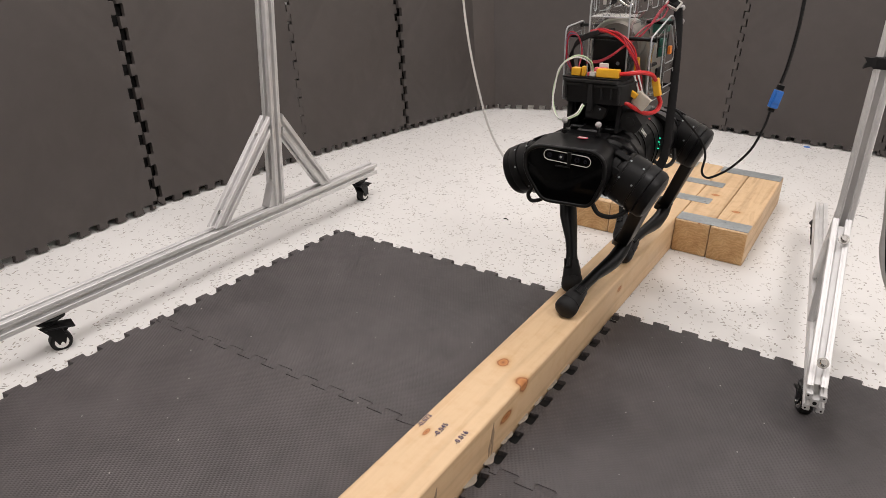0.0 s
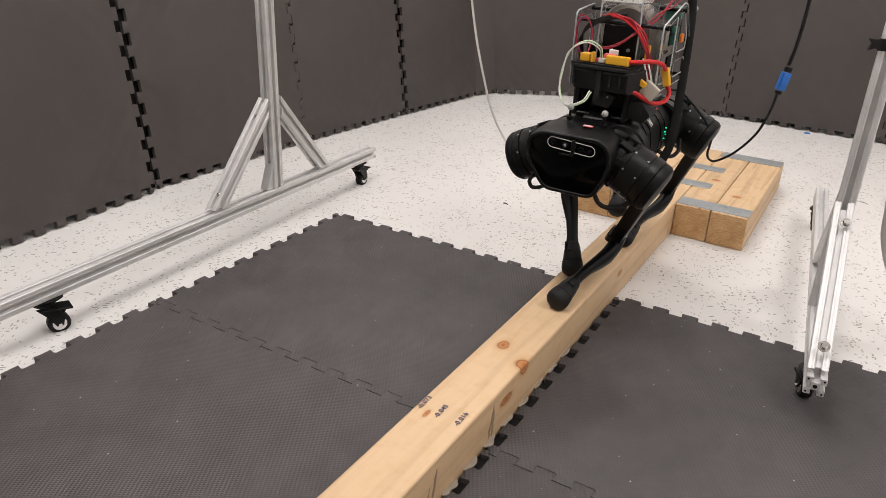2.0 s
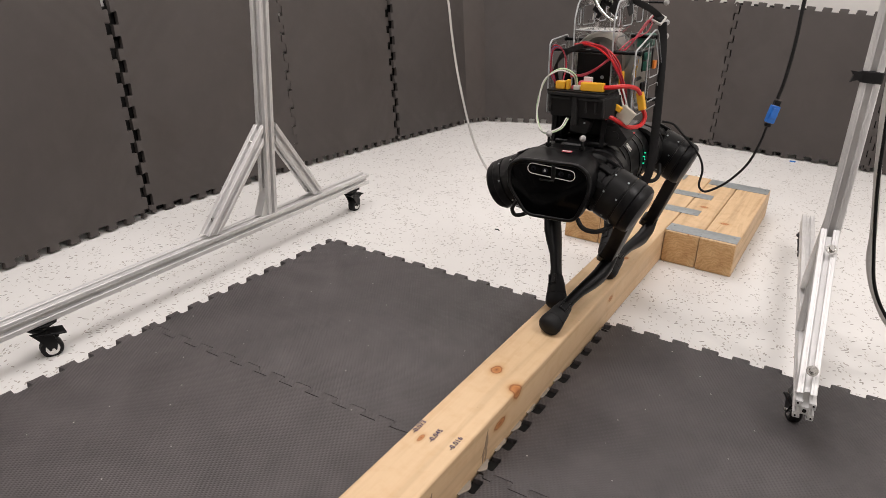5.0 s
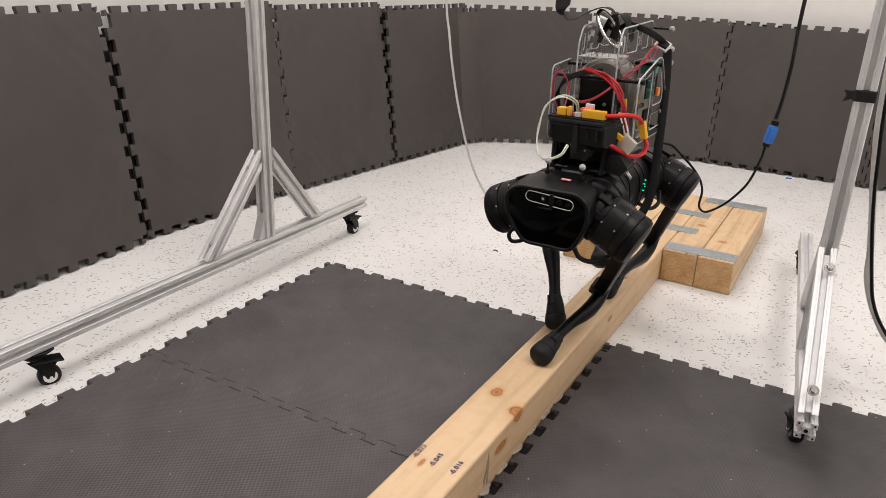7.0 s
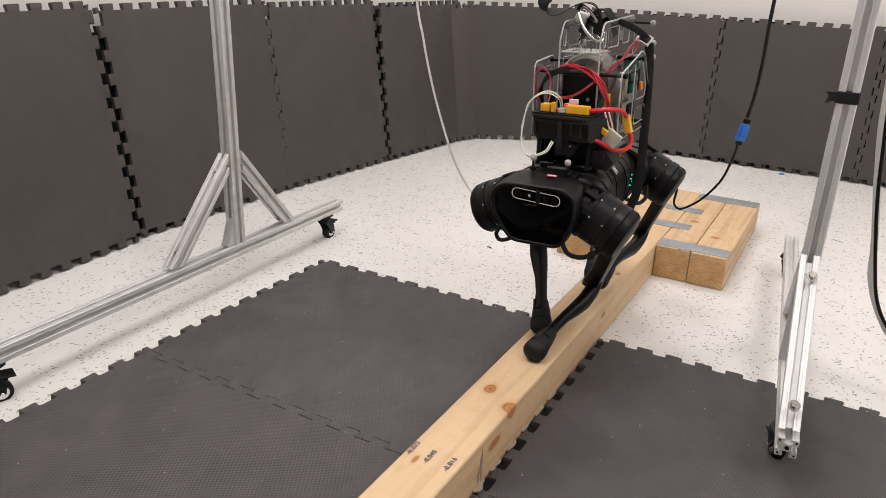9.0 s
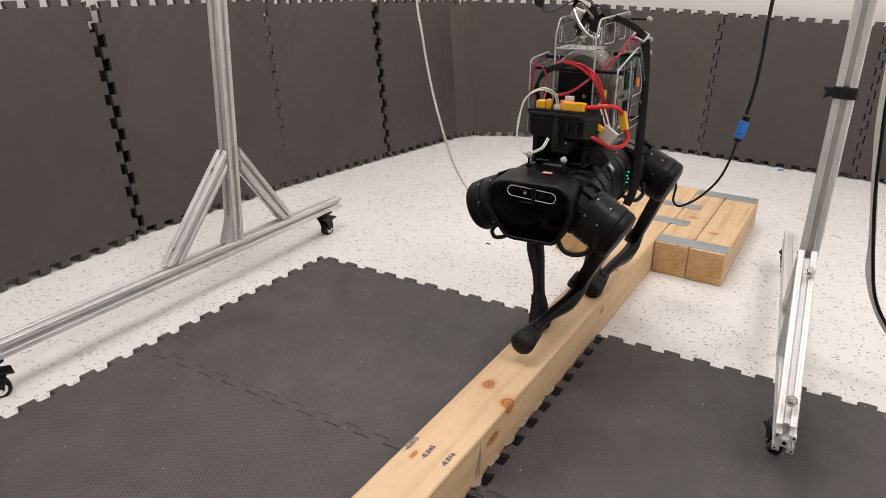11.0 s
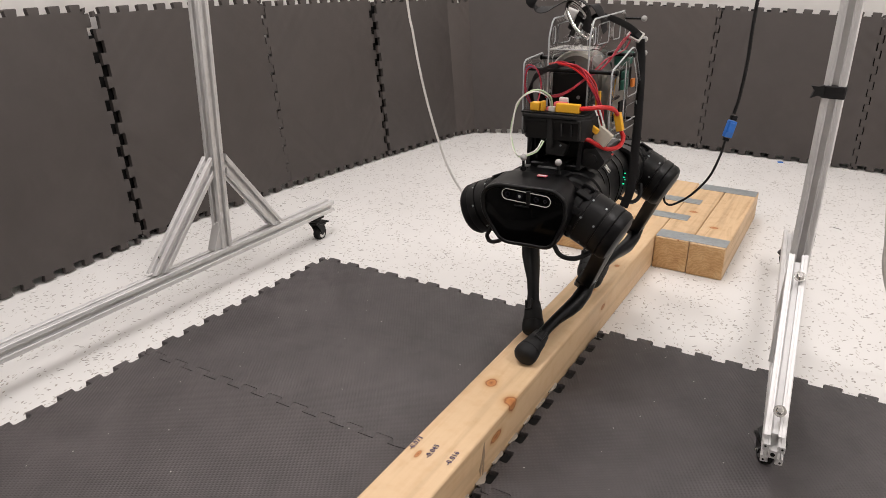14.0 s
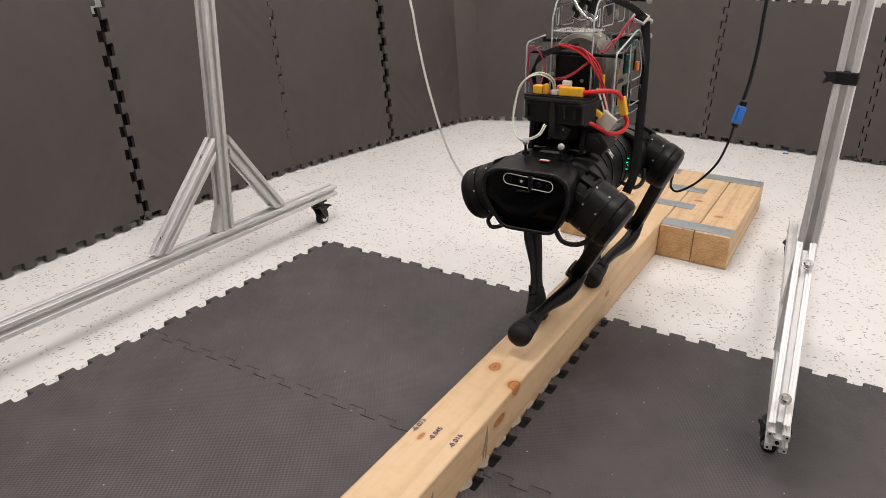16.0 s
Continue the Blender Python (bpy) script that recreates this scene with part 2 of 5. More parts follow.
FOAM_FLOOR = mat_foam("ribbed_floor_foam", (0.061, 0.0545, 0.0555), True)
FOAM_WALL = mat_foam("smooth_wall_foam", (0.0635, 0.0545, 0.0505), False)
BEAM_KNOTS = (((-0.012, -0.222, 0.089), 0.022, 1.4), ((0.0415, -0.256, 0.084), 0.029, 1.2), ((0.0445, -0.318, 0.058), 0.017, 2.6),
              ((0.0445, 0.226, 0.060), 0.013, 2.2), ((0.013, 0.241, 0.089), 0.013, 1.3), ((-0.02, -0.455, 0.089), 0.008, 2.5), ((0.02, 0.40, 0.089), 0.012, 1.4))
BLOCK_KNOTS = (((0.01, 0.05, 0.089), 0.024, 0.8), ((0.044, -0.05, 0.05), 0.018, 2.0), ((0.025, -0.21, 0.089), 0.009, 2.0))
VINYL = mat_vinyl()
WOOD = mat_wood("pale_pine", ((0.665, 0.475, 0.285), (0.55, 0.355, 0.185)), knots=BEAM_KNOTS)
WOOD_OLD = mat_wood("tan_pine", ((0.65, 0.46, 0.27), (0.35, 0.19, 0.08)), knots=BLOCK_KNOTS, stray=0.5)
END = mat_endgrain()
PAINT = plain("white_wall_paint", (0.78, 0.76, 0.73), 0.7, 0, 0.03, 20)
CEIL = plain("ceiling_tile_white", (0.75, 0.74, 0.72), 0.8, 0, 0.04, 50)
ALU = mat_aluminium()
STEEL = plain("galvanised_steel", (0.36, 0.39, 0.40), 0.45, 0.6, 0.2, 80)
CHROME = plain("bright_steel", (0.66, 0.65, 0.63), 0.22, 1.0, 0.08, 90, 0)
BLACK = plain("black_plastic", (0.0022, 0.0022, 0.0025), 0.42, 0, 0.2, 150)
BLACK_GLOSS = plain("glossy_black_panel", (0.001, 0.001, 0.0011), 0.10, 0, 0.1, 40, 0)
BLACK_METAL = plain("black_anodised_metal", (0.0026, 0.0026, 0.0028), 0.36, 0.0, 0.2, 200)
for mt, level in ((BLACK_GLOSS, 0.06), (BLACK, 0.20), (BLACK_METAL, 0.25)):
    mt.node_tree.nodes["Principled BSDF"].inputs["Specular IOR Level"].default_value = level
RUBBER = plain("black_rubber", (0.008, 0.0078, 0.008), 0.6, 0, 0.2, 120)
WEB = plain("black_webbing", (0.008, 0.0075, 0.008), 0.7, 0, 0.3, 400, 0.3)
ACRYLIC = mat_clear("clear_acrylic", (0.97, 0.98, 0.98), 0.03, 1.20)
DISC = plain("smoky_grey_disc", (0.26, 0.245, 0.225), 0.4, 0, 0.2, 50, 0)
FROST = mat_clear("frosted_ring", (0.60, 0.57, 0.52), 0.45)
SCUFF = plain("grey_brown_scuff", (0.27, 0.19, 0.125), 0.6, 0, 0.3, 90)
BLUE_GREY = plain("blue_grey_wire", (0.12, 0.16, 0.26), 0.45)
YELLOW = plain("yellow_connector", (0.80, 0.42, 0.02), 0.4, 0, 0.12)
RED = plain("red_wire", (0.55, 0.012, 0.012), 0.4, 0, 0.15)
DARK_RED = plain("dark_red_wire", (0.35, 0.012, 0.03), 0.4, 0, 0.15)
PINK = plain("pink_connector", (0.75, 0.12, 0.16), 0.4)
WHITE = plain("white_plastic", (0.74, 0.72, 0.68), 0.45, 0, 0.06)
GREEN_WIRE = plain("pale_green_wire", (0.50, 0.62, 0.40), 0.45)
TRAY = plain("matt_black_print", (0.011, 0.0105, 0.0105), 0.62, 0, 0.25, 220, 0.12)
TAG = plain("cream_plug_plastic", (0.52, 0.48, 0.40), 0.5, 0, 0.1)
GREEN_PCB = plain("green_circuit_board", (0.02, 0.12, 0.085), 0.5)
ORANGE = plain("orange_part", (0.75, 0.22, 0.03), 0.45)
BLUE = plain("blue_connector", (0.015, 0.15, 0.55), 0.4, 0, 0.15)
GREY_BALL = plain("grey_marker", (0.36, 0.35, 0.34), 0.6)
GREY_CABLE = plain("pale_grey_cable", (0.60, 0.58, 0.55), 0.5)
INK = plain("blue_black_ink", (0.02, 0.02, 0.10), 0.6)
GLUE = plain("dried_white_glue", (0.33, 0.285, 0.235), 0.4, 0, 0.15)
LED = mat_glow("green_led", (0.02, 0.9, 0.45), 1.1)
# Black for mat gaps, mat joints and rail holes, put in to darken them
HOLE_BLACK = plain("hole_black", (0.006, 0.0058, 0.0055), 0.8, 0, 0.3, 60)
LENS = plain("camera_lens", (0.01, 0.01, 0.014), 0.08, 0, 0.1, 30, 0)


# ---------------------------------------------------------------- mesh helpers
def part(name, bm, mat, parent=None, label="", smooth=35, m=None):
    me = bpy.data.meshes.new(name)
    bmesh.ops.recalc_face_normals(bm, faces=bm.faces)
    bm.to_mesh(me)
    bm.free()
    for mt in (mat if isinstance(mat, (list, tuple)) else [mat]):
        me.materials.append(mt)
    ob = new(name, me)
    if smooth:
        me.shade_smooth()
        me.set_sharp_from_angle(angle=radians(smooth))
    if parent is not None:
        ob.parent = parent
    if m is not None:
        ob.matrix_basis = m
    if label:
        ob["label"] = label
    return ob


def thing(name, label, category, group="", kind="", m=None):
    ob = tagged(new(name), label, category, group, kind)
    if m is not None:
        ob.matrix_basis = m
    return ob


def box(bm, lo, hi, bevel=0.0, m=None, mat=0, seg=1):
    r = bmesh.ops.create_cube(bm, size=1.0)
    vs = r["verts"]
    c, s = (Vector(lo) + Vector(hi)) / 2, Vector(hi) - Vector(lo)
    bmesh.ops.transform(bm, matrix=Matrix.Translation(c) @ Matrix.Diagonal((*s, 1)), verts=vs)
    faces = {f for v in vs for f in v.link_faces}
    if bevel:
        edges = {e for v in vs for e in v.link_edges}
        r = bmesh.ops.bevel(bm, geom=list(edges), offset=bevel, segments=seg, profile=0.6, affect="EDGES")
        faces = {f for f in r["faces"]} | {f for f in faces if f.is_valid}
        vs = list({v for f in faces for v in f.verts})
    for f in faces:
        if f.is_valid:
            f.material_index = mat
    if m is not None:
        bmesh.ops.transform(bm, matrix=m, verts=vs)
    return vs


def cyl(bm, a, b, r, r2=None, n=24, mat=0, bevel=0.0):
    """A capped, optionally tapered and bevelled cylinder from a to b."""
    a, b = Vector(a), Vector(b)
    d = b - a
    q = d.to_track_quat("Z", "Y").to_matrix().to_4x4()
    r2 = r if r2 is None else r2
    prof = [(0.0, r - bevel), (bevel, r), (d.length - bevel, r2), (d.length, r2 - bevel)] if bevel else [(0.0, r), (d.length, r2)]
    return lathe(bm, prof, n, Matrix.Translation(a) @ q, mat)


def lathe(bm, prof, n=24, m=None, mat=0, cap=True):
    """Spins (height, radius) pairs about z."""
    rings = []
    for z, r in prof:
        rings.append([bm.verts.new((r * math.cos(2 * math.pi * i / n), r * math.sin(2 * math.pi * i / n), z)) for i in range(n)])
    fs = []
    for p, q in zip(rings, rings[1:]):
        for i in range(n):
            fs.append(bm.faces.new((p[i], p[(i + 1) % n], q[(i + 1) % n], q[i])))
    if cap:
        fs.append(bm.faces.new(rings[0][::-1]))
        fs.append(bm.faces.new(rings[-1]))
    for f in fs:
        f.material_index = mat
    vs = [v for r in rings for v in r]
    if m is not None:
        bmesh.ops.transform(bm, matrix=m, verts=vs)
    return vs


def ball(bm, c, r, n=14, mat=0, squash=1.0):
    prof = [(-r * squash * math.cos(math.pi * k / (n // 2 + 2)), max(1e-5, r * math.sin(math.pi * k / (n // 2 + 2)))) for k in range(0, n // 2 + 3)]
    return lathe(bm, prof, n, Matrix.Translation(c), mat)


def smooth_line(pts, per=6):
    """Catmull-Rom points through pts."""
    pts = [Vector(p) for p in pts]
    if len(pts) < 3:
        return pts
    ext = [2 * pts[0] - pts[1], *pts, 2 * pts[-1] - pts[-2]]
    out = []
    for i in range(1, len(ext) - 2):
        p0, p1, p2, p3 = ext[i - 1:i + 3]
        for k in range(per):
            t = k / per
            out.append(0.5 * (2 * p1 + (p2 - p0) * t + (2 * p0 - 5 * p1 + 4 * p2 - p3) * t * t + (3 * p1 - p0 - 3 * p2 + p3) * t ** 3))
    return out + [pts[-1]]


def tube(bm, pts, r, n=8, per=6, mat=0, flat=1.0, up=(0, 0, 1)):
    """A round or flattened (flat < 1) cable through pts."""
    line = smooth_line(pts, per)
    rings = []
    side = None
    for i, p in enumerate(line):
        d = (line[min(i + 1, len(line) - 1)] - line[max(i - 1, 0)]).normalized()
        if side is None:
            u = Vector(up)
            if abs(d.dot(u)) > 0.95:
                u = Vector((1, 0, 0))
            side = d.cross(u).normalized()
        else:
            side = (side - d * side.dot(d)).normalized()
        nrm = side.cross(d)
        rings.append([bm.verts.new(p + side * r * math.cos(2 * math.pi * k / n) + nrm * r * flat * math.sin(2 * math.pi * k / n)) for k in range(n)])
    fs = []
    for p, q in zip(rings, rings[1:]):
        for i in range(n):
            fs.append(bm.faces.new((p[i], p[(i + 1) % n], q[(i + 1) % n], q[i])))
    fs += [bm.faces.new(rings[0][::-1]), bm.faces.new(rings[-1])]
    for f in fs:
        f.material_index = mat
    return [v for r_ in rings for v in r_]


def slab(bm, outline, z0, z1, bevel=0.0, m=None, mat=0):
    """Extrudes a flat outline of (x, y) from z0 to z1."""
    vs = [bm.verts.new((x, y, z0)) for x, y in outline]
    f = bm.faces.new(vs)
    r = bmesh.ops.extrude_face_region(bm, geom=[f])
    top = [v for v in r["geom"] if isinstance(v, bmesh.types.BMVert)]
    bmesh.ops.translate(bm, vec=(0, 0, z1 - z0), verts=top)
    allv = vs + top
    if bevel:
        tf = [g for g in r["geom"] if isinstance(g, bmesh.types.BMFace)]
        es = {e for face in tf for e in face.edges}
        bv = bmesh.ops.bevel(bm, geom=list(es), offset=bevel, segments=2, profile=0.5, affect="EDGES")
        allv = list({v for v in allv if v.is_valid} | {v for face in bv["faces"] for v in face.verts})
    for v in allv:
        for face in v.link_faces:
            face.material_index = mat
    if m is not None:
        bmesh.ops.transform(bm, matrix=m, verts=allv)
    return allv


def rounded(outline, r=0.012, seg=4):
    """Rounds the corners of an outline."""
    pts = [Vector(p) for p in outline]
    out = []
    n = len(pts)
    for i, p in enumerate(pts):
        a, b = pts[i - 1], pts[(i + 1) % n]
        k = min(r, (a - p).length * 0.45, (b - p).length * 0.45)
        s, e = p + (a - p).normalized() * k, p + (b - p).normalized() * k
        for j in range(seg + 1):
            t = j / seg
            q = s * (1 - t) ** 2 + p * 2 * t * (1 - t) + e * t * t
            out.append((q.x, q.y))
    return out


def B():
    return bmesh.new()


# ---------------------------------------------------------------- foam tiles
TILE, TEETH, DEPTH = 0.61, 10, 0.0085


def toothed(a, b, sides=1):
    """Points from a to b with dovetail tabs to the line's left and right, both ends left flat."""
    a, b = Vector(a), Vector(b)
    d = b - a
    nrm = Vector((-d.y, d.x)).normalized() * sides
    out = [a]
    step = 1.0 / TEETH
    for k in range(TEETH):
        s = (k + 0.5) * step
        for ds, off in ((-0.24, -1), (-0.28, 0.7), (-0.235, 1), (0.235, 1), (0.28, 0.7), (0.24, -1)):
            if k == 0 and ds == -0.24:
                out.append(a + d * (step * 0.04) - nrm * DEPTH)
            out.append(a + d * (s + ds * step) + nrm * DEPTH * off)
        if k == TEETH - 1:
            out.append(a + d * (1 - step * 0.04) - nrm * DEPTH)
    return out


def tile_outline(gap=0.0009, flat_east=0.0):
    h = TILE / 2
    south = toothed((-h, -h), (h, -h), 1)
    east = toothed((h, -h), (h, h), -1) if not flat_east else [Vector((h + flat_east, -h)), Vector((h + flat_east, h))]
    north = toothed((-h, h), (h, h), 1)[::-1]
    west = toothed((-h, -h), (-h, h), -1)[::-1]
    s = 1 - gap / h
    return [(p.x * s, p.y * s) for p in south + ([] if flat_east else [Vector((h, -h))]) + east + ([] if flat_east else [Vector((h, h))]) + north + [Vector((-h, h))] + west]


def clean(pts):
    out = []
    for p in pts:
        if not out or (abs(p[0] - out[-1][0]) + abs(p[1] - out[-1][1])) > 1e-5:
            out.append(p)
    if abs(out[0][0] - out[-1][0]) + abs(out[0][1] - out[-1][1]) < 1e-5:
        out.pop()
    return out


def tile_mesh(name, thick, flat_east=0.0, gap=0.0014):
    bm = B()
    slab(bm, clean(tile_outline(gap, flat_east)), 0, thick, 0.0009)
    bmesh.ops.triangulate(bm, faces=[f for f in bm.faces if len(f.verts) > 4])
    return bm


# ---------------------------------------------------------------- room shell
def shell():
    bm = B()
    box(bm, (-3.2, -6.2, -0.1), (3.6, 3.6, 0.0))
    tagged(part("floor", bm, VINYL, smooth=0), "white speckled sheet vinyl floor", "floor", kind="structure")
    # East and south walls and the ceiling are unseen, added to close the room
    for nm, lo, hi in (("wall_west", (-1.52, -6.2, 0.0), (-1.385, 3.6, 2.7)), ("wall_north", (-1.385, 2.40, 0.0), (3.0, 2.52, 2.7)),
                       ("wall_east", (3.0, -6.2, 0.0), (3.12, 3.6, 2.7)), ("wall_south", (-1.385, -6.2, 0.0), (3.0, -6.08, 2.7))):
        bm = B()
        box(bm, lo, hi)
        tagged(part(nm, bm, PAINT, smooth=0), "plain white painted wall", "wall", kind="structure")
    bm = B()
    box(bm, (-1.62, -6.2, 2.70), (3.12, 3.6, 2.80))
    tagged(part("ceiling", bm, CEIL, smooth=0), "plain white ceiling out of view", "ceiling", kind="structure")


shell()


def floor_mats():
    words = ("dark grey interlocking foam mat with fine ribs lying on the floor", "foam mat", "interlocking foam floor mats")
    xl, xr = -0.7255 + TILE / 2, 0.0555 + TILE / 2
    for x, y0, flush, long in ((xl, 0.153, 0.0685, 0.967), (xr, 0.128, 0.0, 0.980)):
        first = tagged(part("floor_mat", tile_mesh("floor_mat", 0.012, flush, 0.0007), FOAM_FLOOR, smooth=30, m=pose(x, y0, 0.0006)), *words)
        for k in (1, 2):
            copy_thing(first, pose(x, y0 - TILE * (long / 2 - 0.5 + k), 0.0006))
        first.scale = (1, long, 1)
    # Black strip, added so that the gaps between the teeth come out dark
    bm = B()
    box(bm, (0.0450, -1.0, 0.0), (0.068, 0.405, 0.0035))
    tagged(part("dark_gap_strip", bm, HOLE_BLACK, smooth=0), "black strip added to make the gaps between the mat's teeth dark", "foam strip", kind="structure")


floor_mats()


def wall_mats():
    """Upright foam tiles: base line from a to b, leaning back a little."""
    bm = tile_mesh("wall_mat", 0.013, 0.0, 0.0017)
    front = tagged(part("wall_mat", bm, FOAM_WALL, smooth=30), "dark brown-grey foam mat with toothed edges standing upright against the wall", "foam mat", "upright foam wall mats")
    # Black sheets behind the joints stand in for the shade between mat and wall
    back = tagged(part("joint_shade_sheet", tile_mesh("joint_shade_sheet", 0.010), HOLE_BLACK, smooth=30), "added black sheet standing in for the shade behind the front mats' joints", "foam mat", "backing foam mats")
    for tiles, first in ((WALL_TILES, front), (SHADE_TILES, back)):
        for k, ((ax, ay), (bx, by), lean, lift) in enumerate(tiles):
            d = Vector((bx - ax, by - ay, 0))
            mid = Vector(((ax + bx) / 2, (ay + by) / 2, 0))
            ang = math.degrees(math.atan2(d.y, d.x))
            m = pose(mid.x, mid.y, 0.0, 0, 0, ang) @ pose(0, 0, 0.0095 * lift, 90 - lean) @ pose(0, TILE * lift / 2, 0)
            o = copy_thing(first, m) if k else first
            o.matrix_basis = m
            o.scale = (d.length / TILE, lift, 1)


WALL_TILES = [((-1.205, -0.905), (-1.228, -0.310), 7.5, 1.035), ((-1.228, -0.305), (-1.262, 0.285), 7.5, 1.035),
              ((-1.277, 0.312), (-1.252, 0.9212), 7.5, 1.02), ((-1.252, 0.9178), (-1.193, 1.446), 7.5, 1.0),
              ((-1.189, 1.458), (-1.124, 1.995), 6.4, 0.975), ((-1.150, 1.995), (-0.697, 2.276), 4.5, 0.965),
              ((-0.705, 2.287), (-0.1235, 2.290), 5.5, 0.950), ((-0.1230, 2.290), (0.4740, 2.275), 5.5, 0.945),
              ((0.4745, 2.275), (1.077, 2.250), 5.5, 0.945), ((1.078, 2.25), (1.684, 2.22), 5.5, 0.945), ((-1.196, 1.78), (-1.06, 2.10), 6.0, 0.945)]
# a second layer of black sheets, in place of shade behind the open joints
SHADE_TILES = [((-1.288, 0.00), (-1.300, 0.60), 7.5, 0.93), ((-1.238, 1.19), (-1.185, 1.76), 7.0, 0.955),
              ((-0.44, 2.306), (0.16, 2.303), 5.5, 0.93), ((0.17, 2.301), (0.77, 2.281), 5.5, 0.93), ((0.78, 2.280), (1.38, 2.255), 5.5, 0.93)]
wall_mats()


def scrap():
    bm = B()
    slab(bm, rounded([(-0.010, -0.013), (0.008, -0.015), (0.011, 0.012), (-0.007, 0.015)], 0.003, 2), 0, 0.0006, 0)
    o = part("tape_scrap", bm, GREY_BALL, None, smooth=0, m=pose(-1.1485, 1.812, 0.104, 90 - 6.4, 0, 83.1))
    tagged(o, "small pale scrap of tape on the upright foam mat", "tape scrap")


scrap()


def litter():
    """Small bits lying on the vinyl."""
    bm = B()
    slab(bm, rounded([(-0.012, -0.006), (0.010, -0.008), (0.013, 0.005), (-0.009, 0.008)], 0.003, 2), 0, 0.003, 0.0008)
    tagged(part("paper_scrap", bm, BLUE, None, smooth=0, m=pose(0.214, 2.232, 0.0002, 0, 0, 20)), "small blue scrap lying on the vinyl floor", "scrap")
    bm = B()
    tube(bm, [(-0.016, 0.003, 0.0010), (-0.006, 0.0, 0.0010), (0.004, 0.001, 0.0010), (0.012, -0.003, 0.0010), (0.014, -0.009, 0.0010)], 0.0010, 6, 4)
    tagged(part("thread", bm, GREY_BALL, None, m=pose(0.466, 1.472, 0.0, 0, 0, -20)), "short grey thread curled on the vinyl floor", "thread")
    bm = B()
    tube(bm, [(-0.008, 0.0, 0.0016), (-0.003, 0.003, 0.0016), (0.003, 0.002, 0.0016), (0.007, -0.003, 0.0016)], 0.0016, 6, 4)
    tagged(part("crumb", bm, WEB, None, m=pose(-0.408, 0.808, 0.0)), "small dark crumb on the vinyl floor", "crumb")


litter()


# ---------------------------------------------------------------- timber
def timber(name, x0, x1, y0, y1, mat, label, z1=0.089, group=""):
    ob = thing(name, label, "timber", group, m=pose((x0 + x1) / 2, (y0 + y1) / 2, 0))
    w, l = (x1 - x0) / 2, (y1 - y0) / 2
    bm = B()
    box(bm, (-w, -l, 0.0005), (w, l, z1), 0.005, seg=3)
    for f in bm.faces:
        if abs(f.normal.y) > 0.9:
            f.material_index = 1
    part("plank", bm, [mat, END], ob, smooth=40)
    return ob


WRITING = [("-0.073", -0.0385, -0.201), ("-0.045", -0.0065, -0.206), ("-0.016", 0.0275, -0.206)]


def beam():
    ob = timber("balance_beam", -0.0445, 0.0445, -1.0, 1.44, WOOD, "long pale pine balance beam lying on the floor between mats")
    cy = 0.22
    for text, x, y in WRITING:
        cu = bpy.data.curves.new("writing", "FONT")
        cu.body, cu.size, cu.extrude, cu.offset, cu.space_character = text, 0.0118, 0.0001, 0.00015, 1.14
        tmp = bpy.data.objects.new("writing", cu)
        me = bpy.data.meshes.new_from_object(tmp)
        bpy.data.objects.remove(tmp)
        me.materials.clear()
        me.materials.append(INK)
        o = new("writing", me)
        o.parent = ob
        o.matrix_basis = pose(x + 0.006, y - 0.030 - cy, 0.0899, 0, 0, 91)
        o["label"] = "hand-written number in dark ink"
    # dark rub marks on the side
    for y0, z0, y1, z1, w in ((-0.142, 0.074, -0.143, 0.012, 0.0048), (-0.150, 0.046, -0.153, 0.016, 0.0034), (-0.309, 0.071, -0.319, 0.022, 0.0034), (-0.327, 0.050, -0.336, 0.016, 0.0016)):
        bm = B()
        n = 9
        rim = []
        for k in range(n + 1):
            u = k / n
            rim.append((y0 + (y1 - y0) * u - cy - w * (0.4 + abs(math.sin(5 * u + y0 * 90))) * math.sin(math.pi * (0.06 + 0.88 * u)), z0 + (z1 - z0) * u))
        for k in range(n, -1, -1):
            u = k / n
            rim.append((y0 + (y1 - y0) * u - cy + w * (0.5 + 0.5 * abs(math.sin(7 * u + y0 * 50))) * math.sin(math.pi * (0.06 + 0.88 * u)), z0 + (z1 - z0) * u))
        slab(bm, rim, 0, 0.0003, 0, Matrix(((0, 0, 1, 0.04455), (1, 0, 0, 0), (0, 1, 0, 0), (0, 0, 0, 1))))
        part("scuff_mark", bm, SCUFF, ob, "grey-brown rub mark on the beam's side", smooth=0)
    return ob


beam()
GROUP = "short timber blocks beside the beam"
timber("timber_block", 0.0458, 0.1345, 0.873, 1.44, WOOD_OLD, "short tan pine timber block lying beside the beam", group=GROUP)
timber("timber_block", 0.1358, 0.2275, 0.870, 1.44, WOOD_OLD, "short tan pine timber block on the outside of the pair", group=GROUP)
timber("timber_block", -0.1345, -0.0458, 0.888, 1.44, WOOD_OLD, "short tan pine timber block lying beside the beam", group=GROUP)
timber("timber_block", -0.2345, -0.1358, 0.888, 1.44, WOOD_OLD, "short tan pine timber block on the outside of the pair", group=GROUP)


